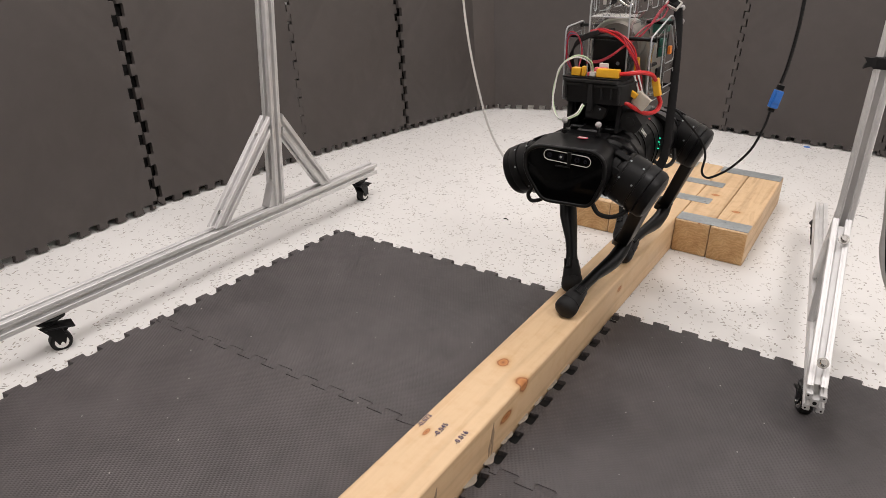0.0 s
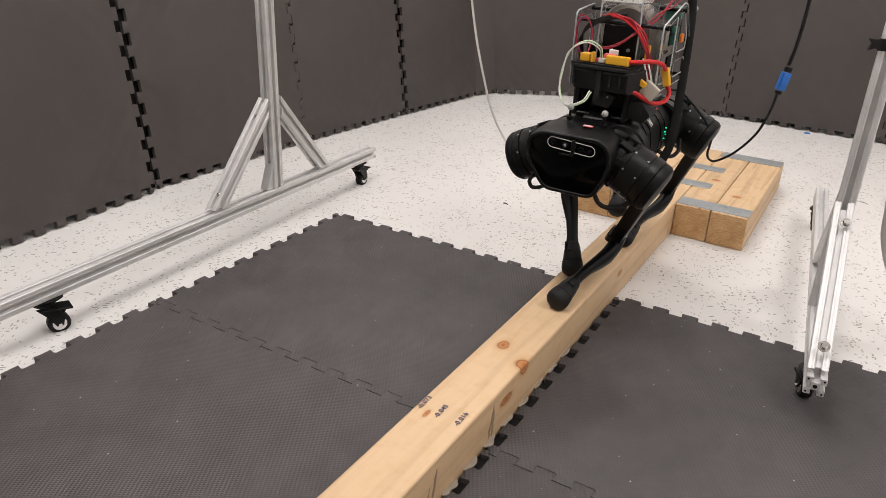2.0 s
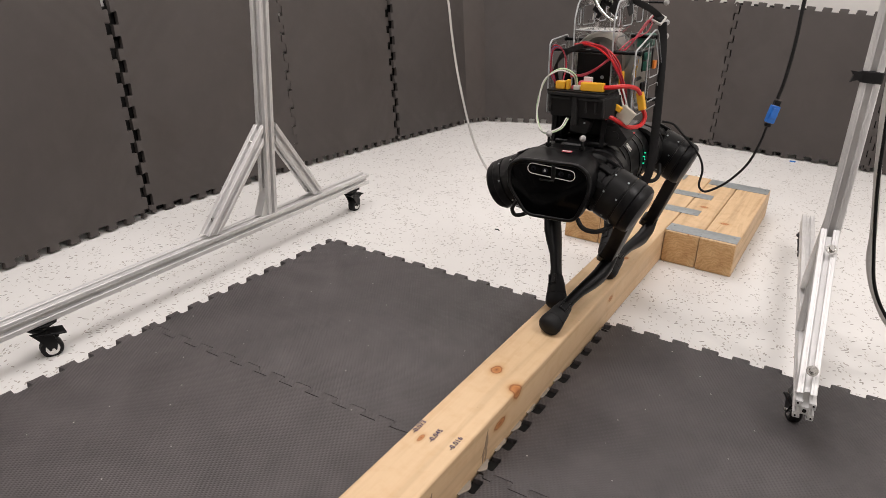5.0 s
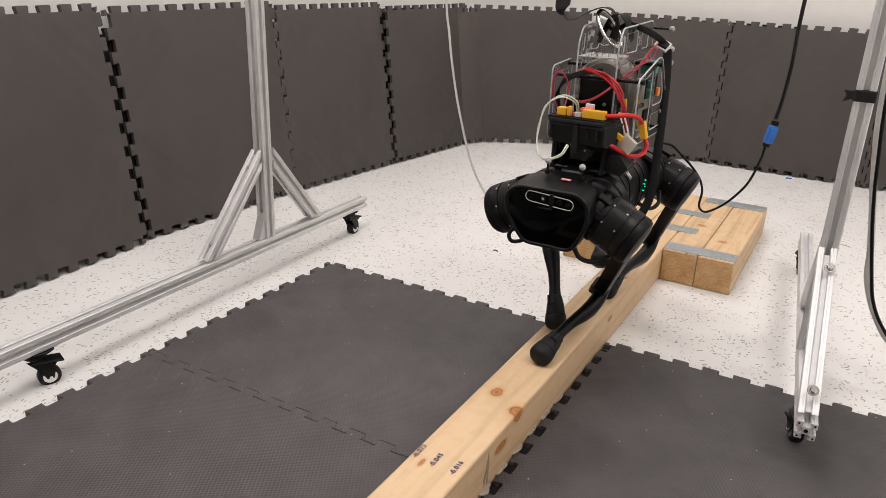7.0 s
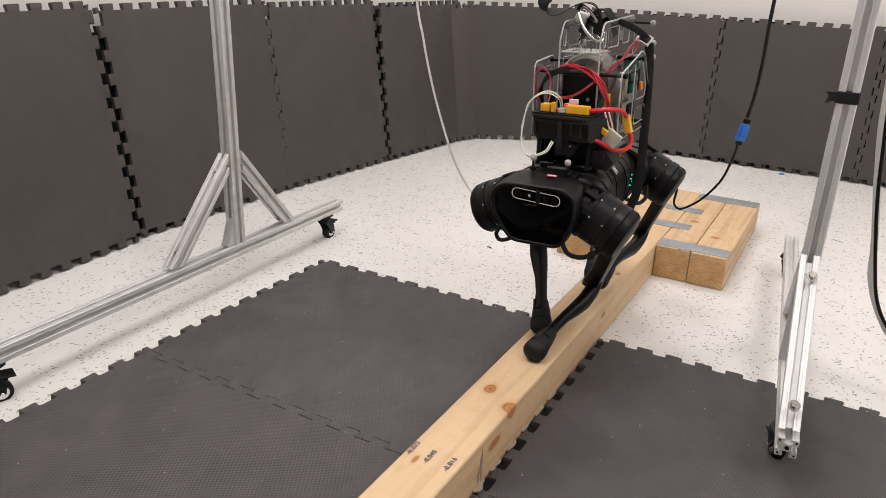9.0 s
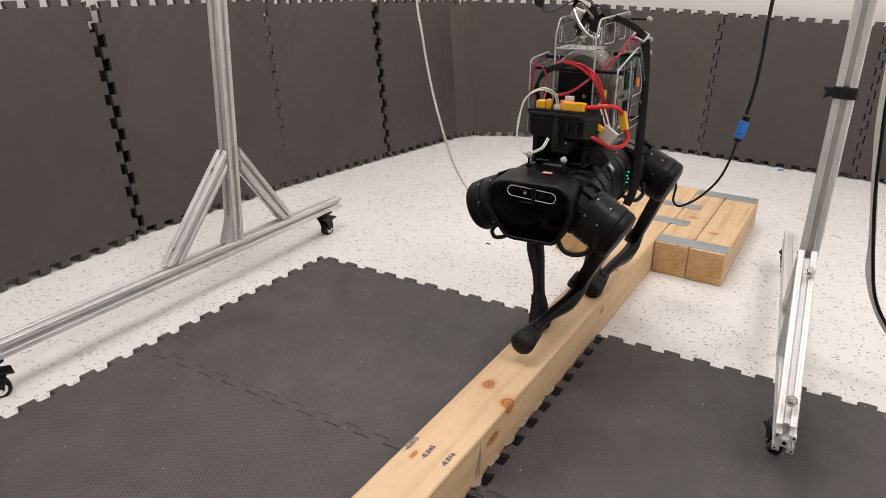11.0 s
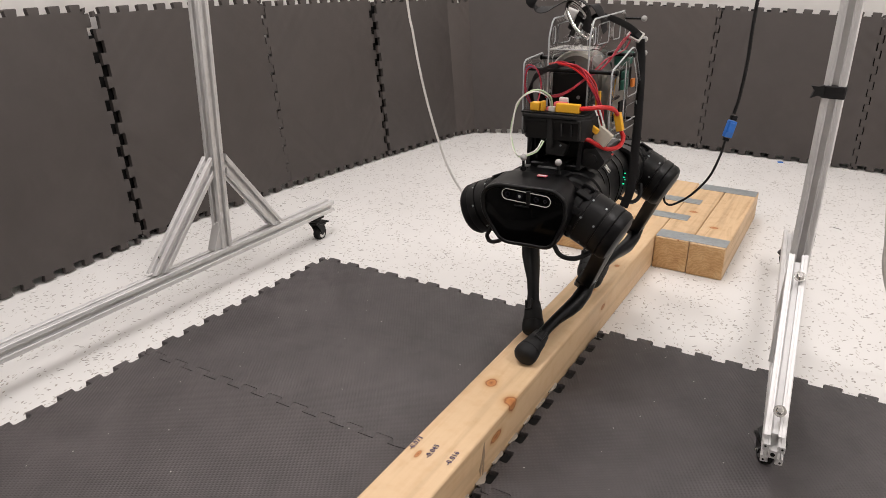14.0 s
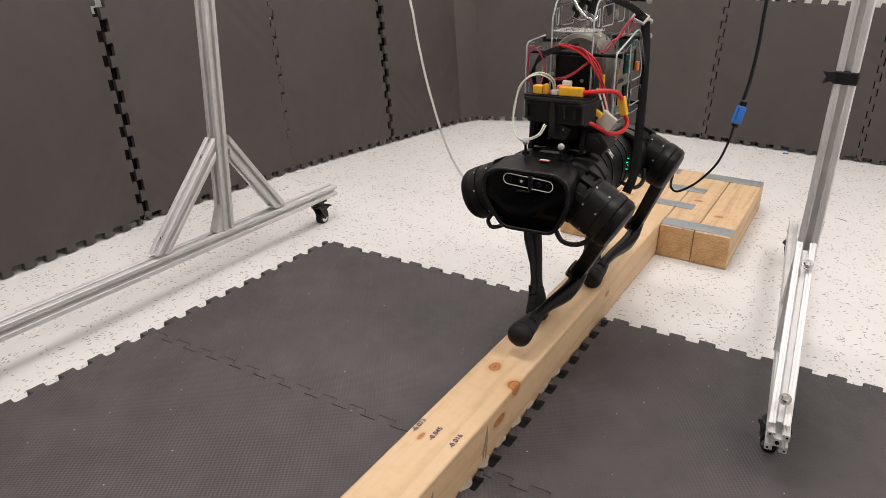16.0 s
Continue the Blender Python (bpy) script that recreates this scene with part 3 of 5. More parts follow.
def plate(x0, x1, y0, y1):
    ob = thing("mending_plate", "flat grey galvanised steel strap nailed across the timber", "metal strap", "steel mending plates", m=pose((x0 + x1) / 2, (y0 + y1) / 2, 0.0892))
    w, l = (x1 - x0) / 2, (y1 - y0) / 2
    bm = B()
    box(bm, (-w, -l, 0), (w, l, 0.0016), 0.0004)
    part("strap", bm, STEEL, ob, smooth=0)
    n = max(3, int((x1 - x0) / 0.025))
    for i in range(n):
        bm = B()
        cyl(bm, (-w + (i + 0.5) * 2 * w / n, (-1) ** i * l * 0.45, 0.0012), (-w + (i + 0.5) * 2 * w / n, (-1) ** i * l * 0.45, 0.0024), 0.0024, n=8)
        part("nail_head", bm, STEEL, ob, smooth=0)


for args in ((0.047, 0.2265, 0.876, 0.932), (-0.02, 0.093, 1.036, 1.084), (-0.02, 0.093, 1.205, 1.250), (0.05, 0.2265, 1.372, 1.430), (-0.233, -0.047, 0.908, 0.955), (-0.093, -0.025, 1.372, 1.425)):
    plate(*args)


def glue():
    """Thin webs of dried glue where the mat's tabs meet the beam."""
    rnd = random.Random(4)
    for k in range(13):
        y = 0.122 - TILE * 0.5 + TILE * (k - 7.0) / 10 + 0.03
        bm = B()
        w, reach = rnd.uniform(0.013, 0.020), rnd.uniform(0.002, 0.005) + 0.005 * max(0.0, min(1.0, (0.02 - y) / 0.2))
        rim = [(-0.004, -w)] + [(reach * (0.35 + 0.65 * abs(math.sin(3.1 * u + k))) * (1 - abs(2 * u - 1) ** 3) + 0.002, w * (2 * u - 1)) for u in [i / 12 for i in range(13)]] + [(-0.004, w)]
        slab(bm, rim, 0.0, 0.0010 + 0.001 * rnd.random(), 0.0003)
        o = part("glue_web", bm, GLUE, None, "dried off-white glue squeezed out at the beam's foot", smooth=60, m=pose(0.0450, y, 0.0125))
        tagged(o, "", "glue", "dried glue webs")


glue()


# ---------------------------------------------------------------- rolling gantry
def tslot(half=0.0158, slot=0.0046, deep=0.0092):
    """Outline of a square T-slot profile."""
    h, s, d = half, slot, deep
    c = 0.0013
    q = [(-h, -h + c), (-h + c, -h), (-h * 0.62, -h), (-h * 0.60, -h + 0.0007), (-h * 0.54, -h + 0.0007), (-h * 0.52, -h), (-s - 0.0012, -h), (-s, -h + 0.0016), (-s, -h + 0.0034), (-s * 1.6, -h + d * 0.5), (-s * 1.0, -h + d),
         (s * 1.0, -h + d), (s * 1.6, -h + d * 0.5), (s, -h + 0.0034), (s, -h + 0.0016), (s + 0.0012, -h), (h * 0.52, -h), (h * 0.54, -h + 0.0007), (h * 0.60, -h + 0.0007), (h * 0.62, -h), (h - c, -h)]
    out = []
    for k in range(4):
        c, si = (1, 0, -1, 0)[k], (0, 1, 0, -1)[k]
        out += [(x * c - y * si, x * si + y * c) for x, y in q]
    return out


PROFILE = tslot()


def extrusion(name, parent, a, b, roll=0.0, label="", mitre=(0, 0)):
    a, b = Vector(a), Vector(b)
    d = b - a
    bm = B()
    slab(bm, PROFILE, 0, d.length)
    for v in bm.verts:
        k = mitre[0] if v.co.z < d.length / 2 else mitre[1]
        v.co.z += k * v.co.y
    z = d.normalized()
    x = Vector((1, 0, 0)) if abs(z.x) < 0.7 else Vector((0, 1, 0))
    x = (x - z * x.dot(z)).normalized()
    y = z.cross(x)
    m = Matrix((x, y, z)).transposed().to_4x4()
    m.translation = a
    ob = part(name, bm, ALU, parent, label, smooth=0, m=m @ Matrix.Rotation(roll, 4, "Z"))
    if name == "base_rail":
        # black discs on both end faces, standing in for the shaded core and corner holes
        for z0, z1 in ((-0.0006, 0.0006), (d.length - 0.0006, d.length + 0.0006)):
            for hx, hy, r in ((0, 0, 0.0034), (0.0118, 0.0118, 0.0017), (-0.0118, 0.0118, 0.0017), (0.0118, -0.0118, 0.0017), (-0.0118, -0.0118, 0.0017)):
                bm = B()
                cyl(bm, (hx, hy, z0), (hx, hy, z1), r, n=12)
                part("bore_shade", bm, HOLE_BLACK, ob, "black disc standing in for the shade of a bored hole", smooth=0)
    return ob


def bolt_head(parent, c, d, r=0.006):
    c, d = Vector(c), Vector(d).normalized()
    bm = B()
    cyl(bm, c, c + d * 0.0015, r * 1.7, n=18, bevel=0.0004)
    cyl(bm, c + d * 0.0015, c + d * 0.007, r, n=16, bevel=0.0015)
    part("bolt", bm, CHROME, parent, "domed steel bolt with washer")


def caster(parent, x, y, floor_z, top, turn):
    """Swivel caster with a brake pedal; the wheel stands on the floor."""
    m = pose(x, y, 0, 0, 0, turn)
    bm = B()
    slab(bm, rounded([(-0.036, -0.005), (-0.018, -0.020), (0.018, -0.020), (0.036, -0.005), (0.036, 0.005), (0.018, 0.020), (-0.018, 0.020), (-0.036, 0.005)], 0.004, 2), top - 0.0028, top, 0.0005)
    cyl(bm, (0, 0, top - 0.012), (0, 0, top - 0.004), 0.018, n=20, bevel=0.002)
    body = part("caster", bm, BLACK_METAL, parent, "small black swivel caster", m=m)
    bm = B()
    for s in (-1, 1):
        slab(bm, [(-0.016, top - 0.013), (0.018, top - 0.013), (0.030, floor_z + 0.030), (0.026, floor_z + 0.014), (0.014, floor_z + 0.014), (0.002, floor_z + 0.036)], 0.012, 0.0145, 0, Matrix.Rotation(radians(90), 4, "X") if s > 0 else Matrix.Rotation(radians(90), 4, "X") @ Matrix.Translation((0, 0, -0.0265)))
    part("fork", bm, BLACK_METAL, body, smooth=0)
    for sx in (-1, 1):
        bm = B()
        cyl(bm, (sx * 0.028, 0, top - 0.0065), (sx * 0.028, 0, top - 0.0026), 0.0042, n=10, bevel=0.0006)
        part("plate_bolt", bm, CHROME, body, "small steel bolt under the plate")
    bm = B()
    cyl(bm, (0.020, -0.0168, floor_z + 0.0163), (0.020, 0.0168, floor_z + 0.0163), 0.0034, n=10, bevel=0.0006)
    part("axle_bolt", bm, CHROME, body, "small steel axle bolt")
    bm = B()
    c = (0.020, 0, floor_z + 0.0163)
    lathe(bm, [(-0.010, 0.014), (-0.010, 0.018), (-0.007, 0.0205), (0.007, 0.0205), (0.010, 0.018), (0.010, 0.014)], 24, Matrix.Translation(c) @ Matrix.Rotation(radians(90), 4, "X"))
    part("tyre", bm, RUBBER, body)
    bm = B()
    lathe(bm, [(-0.0105, 0.004), (-0.0105, 0.0125), (-0.0085, 0.014), (0.0085, 0.014), (0.0105, 0.0125), (0.0105, 0.004)], 20, Matrix.Translation(c) @ Matrix.Rotation(radians(90), 4, "X"))
    part("rim", bm, CHROME, body, "bright steel wheel rim")
    bm = B()
    box(bm, (-0.012, -0.016, top - 0.022), (0.042, 0.016, top - 0.018), 0.0012, m=pose(0, 0, 0, 0, 6))
    cyl(bm, (0.030, -0.014, top - 0.026), (0.030, 0.014, top - 0.026), 0.004, n=12)
    part("brake_pedal", bm, BLACK, body)


def gantry():
    g = thing("rolling_gantry", "silver aluminium extrusion gantry on black casters standing over the beam", "gantry", m=pose(0, 0, 0))
    z = 0.087
    # side frame on the open floor
    lx0, lx1 = -0.808, -0.838
    def on_l(y):
        return lx0 + (lx1 - lx0) * (y + 0.42) / 1.17
    extrusion("base_rail", g, (lx0, -0.42, z), (lx1, 0.752, z))
    px_, py_ = on_l(0.322), 0.322
    extrusion("post", g, (px_, py_, z + 0.0163), (px_, py_, 1.70))
    extrusion("brace", g, (on_l(0.118), 0.120, z + 0.022), (px_, py_ - 0.022, z + 0.222), mitre=(0.75, -1.15))
    extrusion("brace", g, (on_l(0.512), 0.510, z + 0.022), (px_, py_ + 0.022, z + 0.222), mitre=(-0.75, 1.15))
    for yb, zb in ((py_ - 0.050, z + 0.208), (py_ - 0.186, z + 0.050)):
        bolt_head(g, (px_ + 0.002, yb, zb), (0, -0.75, 0.55), 0.0034)
    slabm = B()
    slab(slabm, [(0, 0), (0.030, 0), (0.030, 0.064), (0.024, 0.064)], 0, 0.024, 0.001, Matrix.Translation((px_ - 0.014, py_ - 0.037, z + 0.017)) @ Matrix(((0, 0, 1, 0), (1, 0, 0, 0), (0, 1, 0, 0), (0, 0, 0, 1))))
    part("gusset", slabm, ALU, g, "cast aluminium corner gusset", smooth=0)
    caster(g, on_l(-0.325), -0.325, 0.0, z - 0.0163, 70)
    caster(g, on_l(0.680), 0.680, 0.0, z - 0.0163, 95)
    # side frame by the mats
    rx0, rx1 = 0.459, 0.357
    def on_r(y):
        return rx0 + (rx1 - rx0) * (y - 0.175) / 1.03
    extrusion("base_rail", g, (rx0, 0.175, z), (rx1, 1.205, z))
    qx, qy = 0.428, 0.452
    extrusion("post", g, (qx, qy, z + 0.0163), (qx, qy, 1.70))
    extrusion("brace", g, (on_r(0.215), 0.205, z + 0.021), (qx, qy - 0.022, z + 0.205), mitre=(0.75, -1.15), label="pale aluminium brace lit from above")
    extrusion("brace", g, (on_r(0.66), 0.66, z + 0.022), (qx, qy + 0.022, z + 0.235), mitre=(-0.75, 1.15))
    for yb, zb in ((0.208, z + 0.062), (0.398, z + 0.208)):
        bolt_head(g, (on_r(yb), yb - 0.004, zb - 0.003), (0, -0.7, 0.7), 0.0055)
    caster(g, on_r(0.250), 0.250, 0.0126, z - 0.0163, 110)
    caster(g, on_r(1.125), 1.125, 0.0, z - 0.0163, 80)
    extrusion("cross_beam", g, (px_, py_ + 0.0, 1.722), (qx, qy, 1.722))
    # black tape tied round the post
    bm = B()
    box(bm, (qx - 0.0175, qy - 0.0175, 0.577), (qx + 0.0175, qy + 0.0175, 0.597), 0.002)
    slab(bm, [(0, -0.009), (0.008, -0.006), (0.018, -0.010), (0.014, 0.001), (0.020, 0.009), (0.008, 0.008), (0, 0.010)], -0.003, 0.003, 0, Matrix.Translation((qx - 0.014, qy - 0.016, 0.587)) @ Matrix.Rotation(radians(200), 4, "Z") @ Matrix.Rotation(radians(90), 4, "X"))
    part("tape", bm, WEB, g, "black tape knotted round the post", smooth=0)
    return g


GANTRY = gantry()


# ---------------------------------------------------------------- four-legged robot
# robot space: origin in the middle of the trunk, -y ahead, +x to its left
HIP_Y, HIP_X, HIP_Z, HIP_OFF, LINK = 0.1805, 0.048, 0.015, 0.0880, 0.212
OFF = {1: 0.0900, -1: 0.0850}


def loft(bm, outline, rings, m=None, mat=0, cap=True):
    """Joins scaled copies of an (x, z) outline at the given (y, scale x, scale z, dz)."""
    rows = []
    for y, sx, sz, dz in rings:
        rows.append([bm.verts.new((x * sx, y, z * sz + dz)) for x, z in outline])
    n = len(outline)
    for p, q in zip(rows, rows[1:]):
        for i in range(n):
            bm.faces.new((p[i], p[(i + 1) % n], q[(i + 1) % n], q[i]))
    if cap:
        bm.faces.new(rows[0][::-1])
        bm.faces.new(rows[-1])


FACE = [(-0.060, 0.057), (0.050, 0.058), (0.071, 0.044), (0.075, 0.011), (0.050, -0.048), (-0.046, -0.048), (-0.083, 0.006), (-0.084, 0.042)]


def dots(parent, spots, d, r=0.0022, mat=None):
    for c in spots:
        bm = B()
        c_, dv = Vector(c), Vector(d).normalized()
        cyl(bm, c_ - dv * 0.001, c_ + dv * 0.0012, r, n=10)
        part("screw", bm, mat or STEEL, parent)


def ring_outline(w, h, n=8):
    """A pill outline w by h."""
    out = []
    r = h / 2
    for s in (1, -1):
        for i in range(n + 1):
            a = math.pi * (i / n - 0.5) if s > 0 else math.pi * (i / n + 0.5)
            out.append((s * (w / 2 - r) + r * math.cos(a), r * math.sin(a)))
    return out


def robot_body(rb):
    # trunk
    bm = B()
    sect = rounded([(-0.040, 0.062), (0.040, 0.062), (0.072, 0.038), (0.080, 0.0), (0.070, -0.040), (0.045, -0.056), (-0.045, -0.056), (-0.070, -0.040), (-0.080, 0.0), (-0.072, 0.038)], 0.028)
    loft(bm, sect, [(-0.115, 0.93, 0.93, 0), (-0.108, 1, 1, 0), (0.108, 1, 1, 0), (0.115, 0.93, 0.93, 0)])
    trunk = part("trunk", bm, BLACK, rb, "matt black plastic trunk")
    for y in (-0.06, -0.035, 0.03, 0.06):
        bm = B()
        loft(bm, sect, [(y, 1.018, 1.018, 0), (y + 0.006, 1.018, 1.018, 0)], cap=True)
        part("trunk_rib", bm, BLACK_METAL, trunk)
    bm = B()
    box(bm, (-0.046, -0.125, 0.058), (0.046, 0.13, 0.068), 0.002)
    box(bm, (-0.040, -0.070, 0.066), (0.040, -0.045, 0.112), 0.004)
    box(bm, (-0.060, -0.112, 0.066), (-0.038, -0.062, 0.114), 0.004)
    top = part("top_plate", bm, BLACK_METAL, rb, "black mounting plate on the trunk", smooth=0)
    for lo, hi in [((x, -0.118, 0.0675), (x + 0.007, -0.078, 0.0712)) for x in (-0.022, -0.004, 0.014, 0.030)] + [((-0.044, y, 0.0675), (0.044, y + 0.009, 0.0715)) for y in (-0.020, 0.0, 0.020, 0.040)]:
        bm = B()
        box(bm, lo, hi, 0.001)
        part("vent_bar", bm, BLACK, top, smooth=0)
    bm = B()
    for off in (0.0, 0.009):
        box(bm, (-0.0006, -0.009 + off, -0.008), (0.0008, -0.0065 + off, 0.008), 0, pose(0.0690, -0.024, 0.0445, 10, -36, 0))
    box(bm, (-0.0006, -0.0014, -0.0088), (0.0008, 0.0014, 0.0088), 0, pose(0.0690, -0.0272, 0.0445, 10, -36, 0) @ pose(0, 0, 0, 38))
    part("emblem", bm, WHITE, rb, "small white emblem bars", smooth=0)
    for k, (y, z) in enumerate(((0.062, 0.016), (0.057, 0.009), (0.061, 0.003), (0.056, -0.004))):
        bm = B()
        box(bm, (0.0775, y - 0.0009, z - 0.0009), (0.0812, y + 0.0009, z + 0.0009), 0.0003)
        part("status_led", bm, LED, rb, "small glowing green light", smooth=0)
    # shoulder motors fore and aft
    for sy in (-1, 1):
        for sx in (-1, 1):
            bm = B()
            lathe(bm, [(0, 0.044), (0.004, 0.0495), (0.030, 0.0495), (0.032, 0.046), (0.040, 0.046), (0.042, 0.0495), (0.066, 0.0495), (0.070, 0.044)], 32, Matrix.Translation((sx * HIP_X, sy * 0.102, HIP_Z * 0.6)) @ Matrix.Rotation(radians(90 * (1 if sy < 0 else -1)), 4, "X"))
            mo = part("shoulder_motor", bm, BLACK_METAL, rb, "black ribbed motor housing")
            dots(mo, [(sx * HIP_X + sx * 0.034, sy * 0.120, 0.031), (sx * HIP_X + sx * 0.034, sy * 0.160, 0.031)], (sx, 0, 1), 0.0025)
    # head
    bm = B()
    face = rounded(FACE, 0.016, 4)
    loft(bm, face, [(-0.2535, 0.93, 0.92, 0), (-0.2545, 0.955, 0.95, 0), (-0.252, 0.985, 0.985, 0), (-0.246, 1.0, 1.0, 0), (-0.225, 1.0, 1.02, 0.002), (-0.200, 0.95, 1.06, 0.006), (-0.172, 0.72, 0.98, 0.008), (-0.160, 0.66, 0.9, 0.006)])
    head = part("head", bm, BLACK, rb, "rounded black head shell")
    bm = B()
    loft(bm, face, [(-0.2505, 0.90, 0.89, -0.0005), (-0.2538, 0.895, 0.885, -0.0005), (-0.2545, 0.88, 0.87, -0.0005)])
    part("face_panel", bm, BLACK_GLOSS, head, "glossy black face panel")
    bm = B()
    rim = [(x * 0.955, -0.2525, z * 0.945) for x, z in face]
    tube(bm, rim + rim[:1], 0.0036, 10, 1)
    part("face_rim", bm, BLACK_METAL, head, "raised black rim round the face panel", smooth=60)
    bm = B()
    tilt = Matrix.Rotation(radians(4.0), 3, "Y")
    o, i_ = ring_outline(0.0885, 0.0195), ring_outline(0.0862, 0.0172)
    vo = [[bm.verts.new(tilt @ Vector((x, 0, z)) + Vector((0.0010, y, 0.0382))) for x, z in q] for q, y in ((o, -0.2548), (o, -0.2558), (i_, -0.2558), (i_, -0.2548))]
    for a, b in zip(vo, vo[1:]):
        for k in range(len(o)):
            bm.faces.new((a[k], a[(k + 1) % len(o)], b[(k + 1) % len(o)], b[k]))
    part("camera_bezel", bm, GREY_CABLE, head, "thin bright bezel round the cameras", smooth=60)
    bm = B()
    box(bm, (0.0012, -0.2562, 0.0250), (0.0092, -0.2540, 0.0500), 0.0008)
    part("bezel_bridge", bm, BLACK, head, smooth=0)
    for x, r in ((-0.032, 0.0048), (-0.0105, 0.0058), (0.0195, 0.0050), (0.0350, 0.0034)):
        bm = B()
        lathe(bm, [(0, r), (0.0012, r * 0.96), (0.0014, r * 0.7), (0.0005, r * 0.55)], 18, Matrix.Translation((x, -0.2545, 0.0382 - 0.070 * x)) @ Matrix.Rotation(radians(90), 4, "X"))
        lens = part("camera_lens", bm, LENS, head)
        bm = B()
        ball(bm, (x, -0.2549, 0.0382 - 0.070 * x), r * 0.42, 10)
        part("lens_glass", bm, GREY_BALL if r > 0.0055 else BLACK_GLOSS, lens)
    bm = B()
    box(bm, (-0.020, -0.2556, 0.0205), (0.007, -0.2540, 0.0235), 0.0004)
    part("sensor_slot", bm, BLACK, head, smooth=0)
    bm = B()
    box(bm, (0.003, -0.2150, 0.0655), (0.020, -0.2065, 0.0675), 0.0004)
    part("red_tag", bm, [PINK], rb, "small pink and white tag on the head", smooth=0)
    bm = B()
    box(bm, (0.0045, -0.2148, 0.0674), (0.0190, -0.2105, 0.0680), 0)
    part("tag_stripe", bm, WHITE, rb, smooth=0)
    bm = B()
    box(bm, (-0.036, -0.205, 0.056), (0.044, -0.150, 0.0655), 0.003)
    box(bm, (-0.020, -0.160, 0.058), (0.020, -0.110, 0.070), 0.003)
    part("head_bracket", bm, BLACK, rb, "black bracket plate behind the head", smooth=0)
    for c in ((-0.028, -0.200, 0.092), (0.035, -0.200, 0.090), (0.0756, 0.130, 0.3048), (0.080, 0.130, 0.267), (0.0813, 0.130, 0.241)):
        bm = B()
        ball(bm, c, 0.0058, 16)
        mk = part("marker_ball", bm, GREY_BALL, rb, "grey reflective marker ball")
        bm = B()
        if c[1] < 0:
            cyl(bm, (c[0], c[1], 0.068), (c[0], c[1], c[2] - 0.004), 0.0024, n=10)
            cyl(bm, (c[0], c[1], 0.070), (c[0], c[1], 0.076), 0.0055, n=12)
        else:
            cyl(bm, (0.0385, c[1], c[2]), (c[0] - 0.004, c[1], c[2]), 0.0022, n=10)
        part("marker_stem", bm, BLACK, mk)
    # motor leads looping below the head
    for pts, r in (([(-0.066, -0.225, -0.012), (-0.074, -0.236, -0.036), (-0.0785, -0.236, -0.047), (-0.072, -0.236, -0.0565), (-0.056, -0.236, -0.053), (-0.042, -0.230, -0.044)], 0.0036),
                   ([(0.040, -0.226, -0.042), (0.055, -0.226, -0.064), (0.080, -0.220, -0.068), (0.102, -0.206, -0.056), (0.112, -0.195, -0.036)], 0.0042),
                   ([(0.072, 0.05, -0.03), (0.092, 0.08, -0.046), (0.100, 0.11, -0.040), (0.095, 0.13, -0.02)], 0.0042)):
        bm = B()
        tube(bm, pts, r, 10)
        part("motor_lead", bm, RUBBER, rb, "thick black motor cable loop")


def pierced(outline, holes, t, m):
    """A sheet of thickness t with openings cut through it, in the plane of m."""
    bm = B()
    edges = []
    for loop in (outline, *holes):
        vs = [bm.verts.new((a, b, -t / 2)) for a, b in loop]
        edges += [bm.edges.new((vs[i], vs[(i + 1) % len(vs)])) for i in range(len(vs))]
    bmesh.ops.triangle_fill(bm, use_beauty=True, use_dissolve=False, edges=edges)
    r = bmesh.ops.extrude_face_region(bm, geom=list(bm.faces))
    bmesh.ops.translate(bm, vec=(0, 0, t), verts=[v for v in r["geom"] if isinstance(v, bmesh.types.BMVert)])
    bmesh.ops.transform(bm, matrix=m, verts=bm.verts)
    return bm


def yz_plate(rb, name, x, outline, holes=(), t=0.003):
    """An acrylic plate in the robot's (y, z) plane with rounded openings."""
    m = Matrix(((0, 0, 1, x), (1, 0, 0, 0), (0, 1, 0, 0), (0, 0, 0, 1)))
    cuts = [rounded(h, 0.007, 3) for h in holes]
    o = part(name, pierced(outline, cuts, t, m), ACRYLIC, rb, "clear acrylic side plate", smooth=0)
    # the pale polished rim of each cut edge
    for nm, loop, r in [("plate_edge", outline, 0.00155)] + [("window_edge", q, 0.0011) for q in cuts]:
        bm = B()
        rim = [(x, y, z) for y, z in loop]
        tube(bm, rim + rim[:1], r, 6, 1)
        part(nm, bm, EDGE, o, "pale polished acrylic edge")
    return o


EDGE = plain("polished_acrylic_edge", (0.40, 0.42, 0.425), 0.25, 0, 0.1, 60, 0)


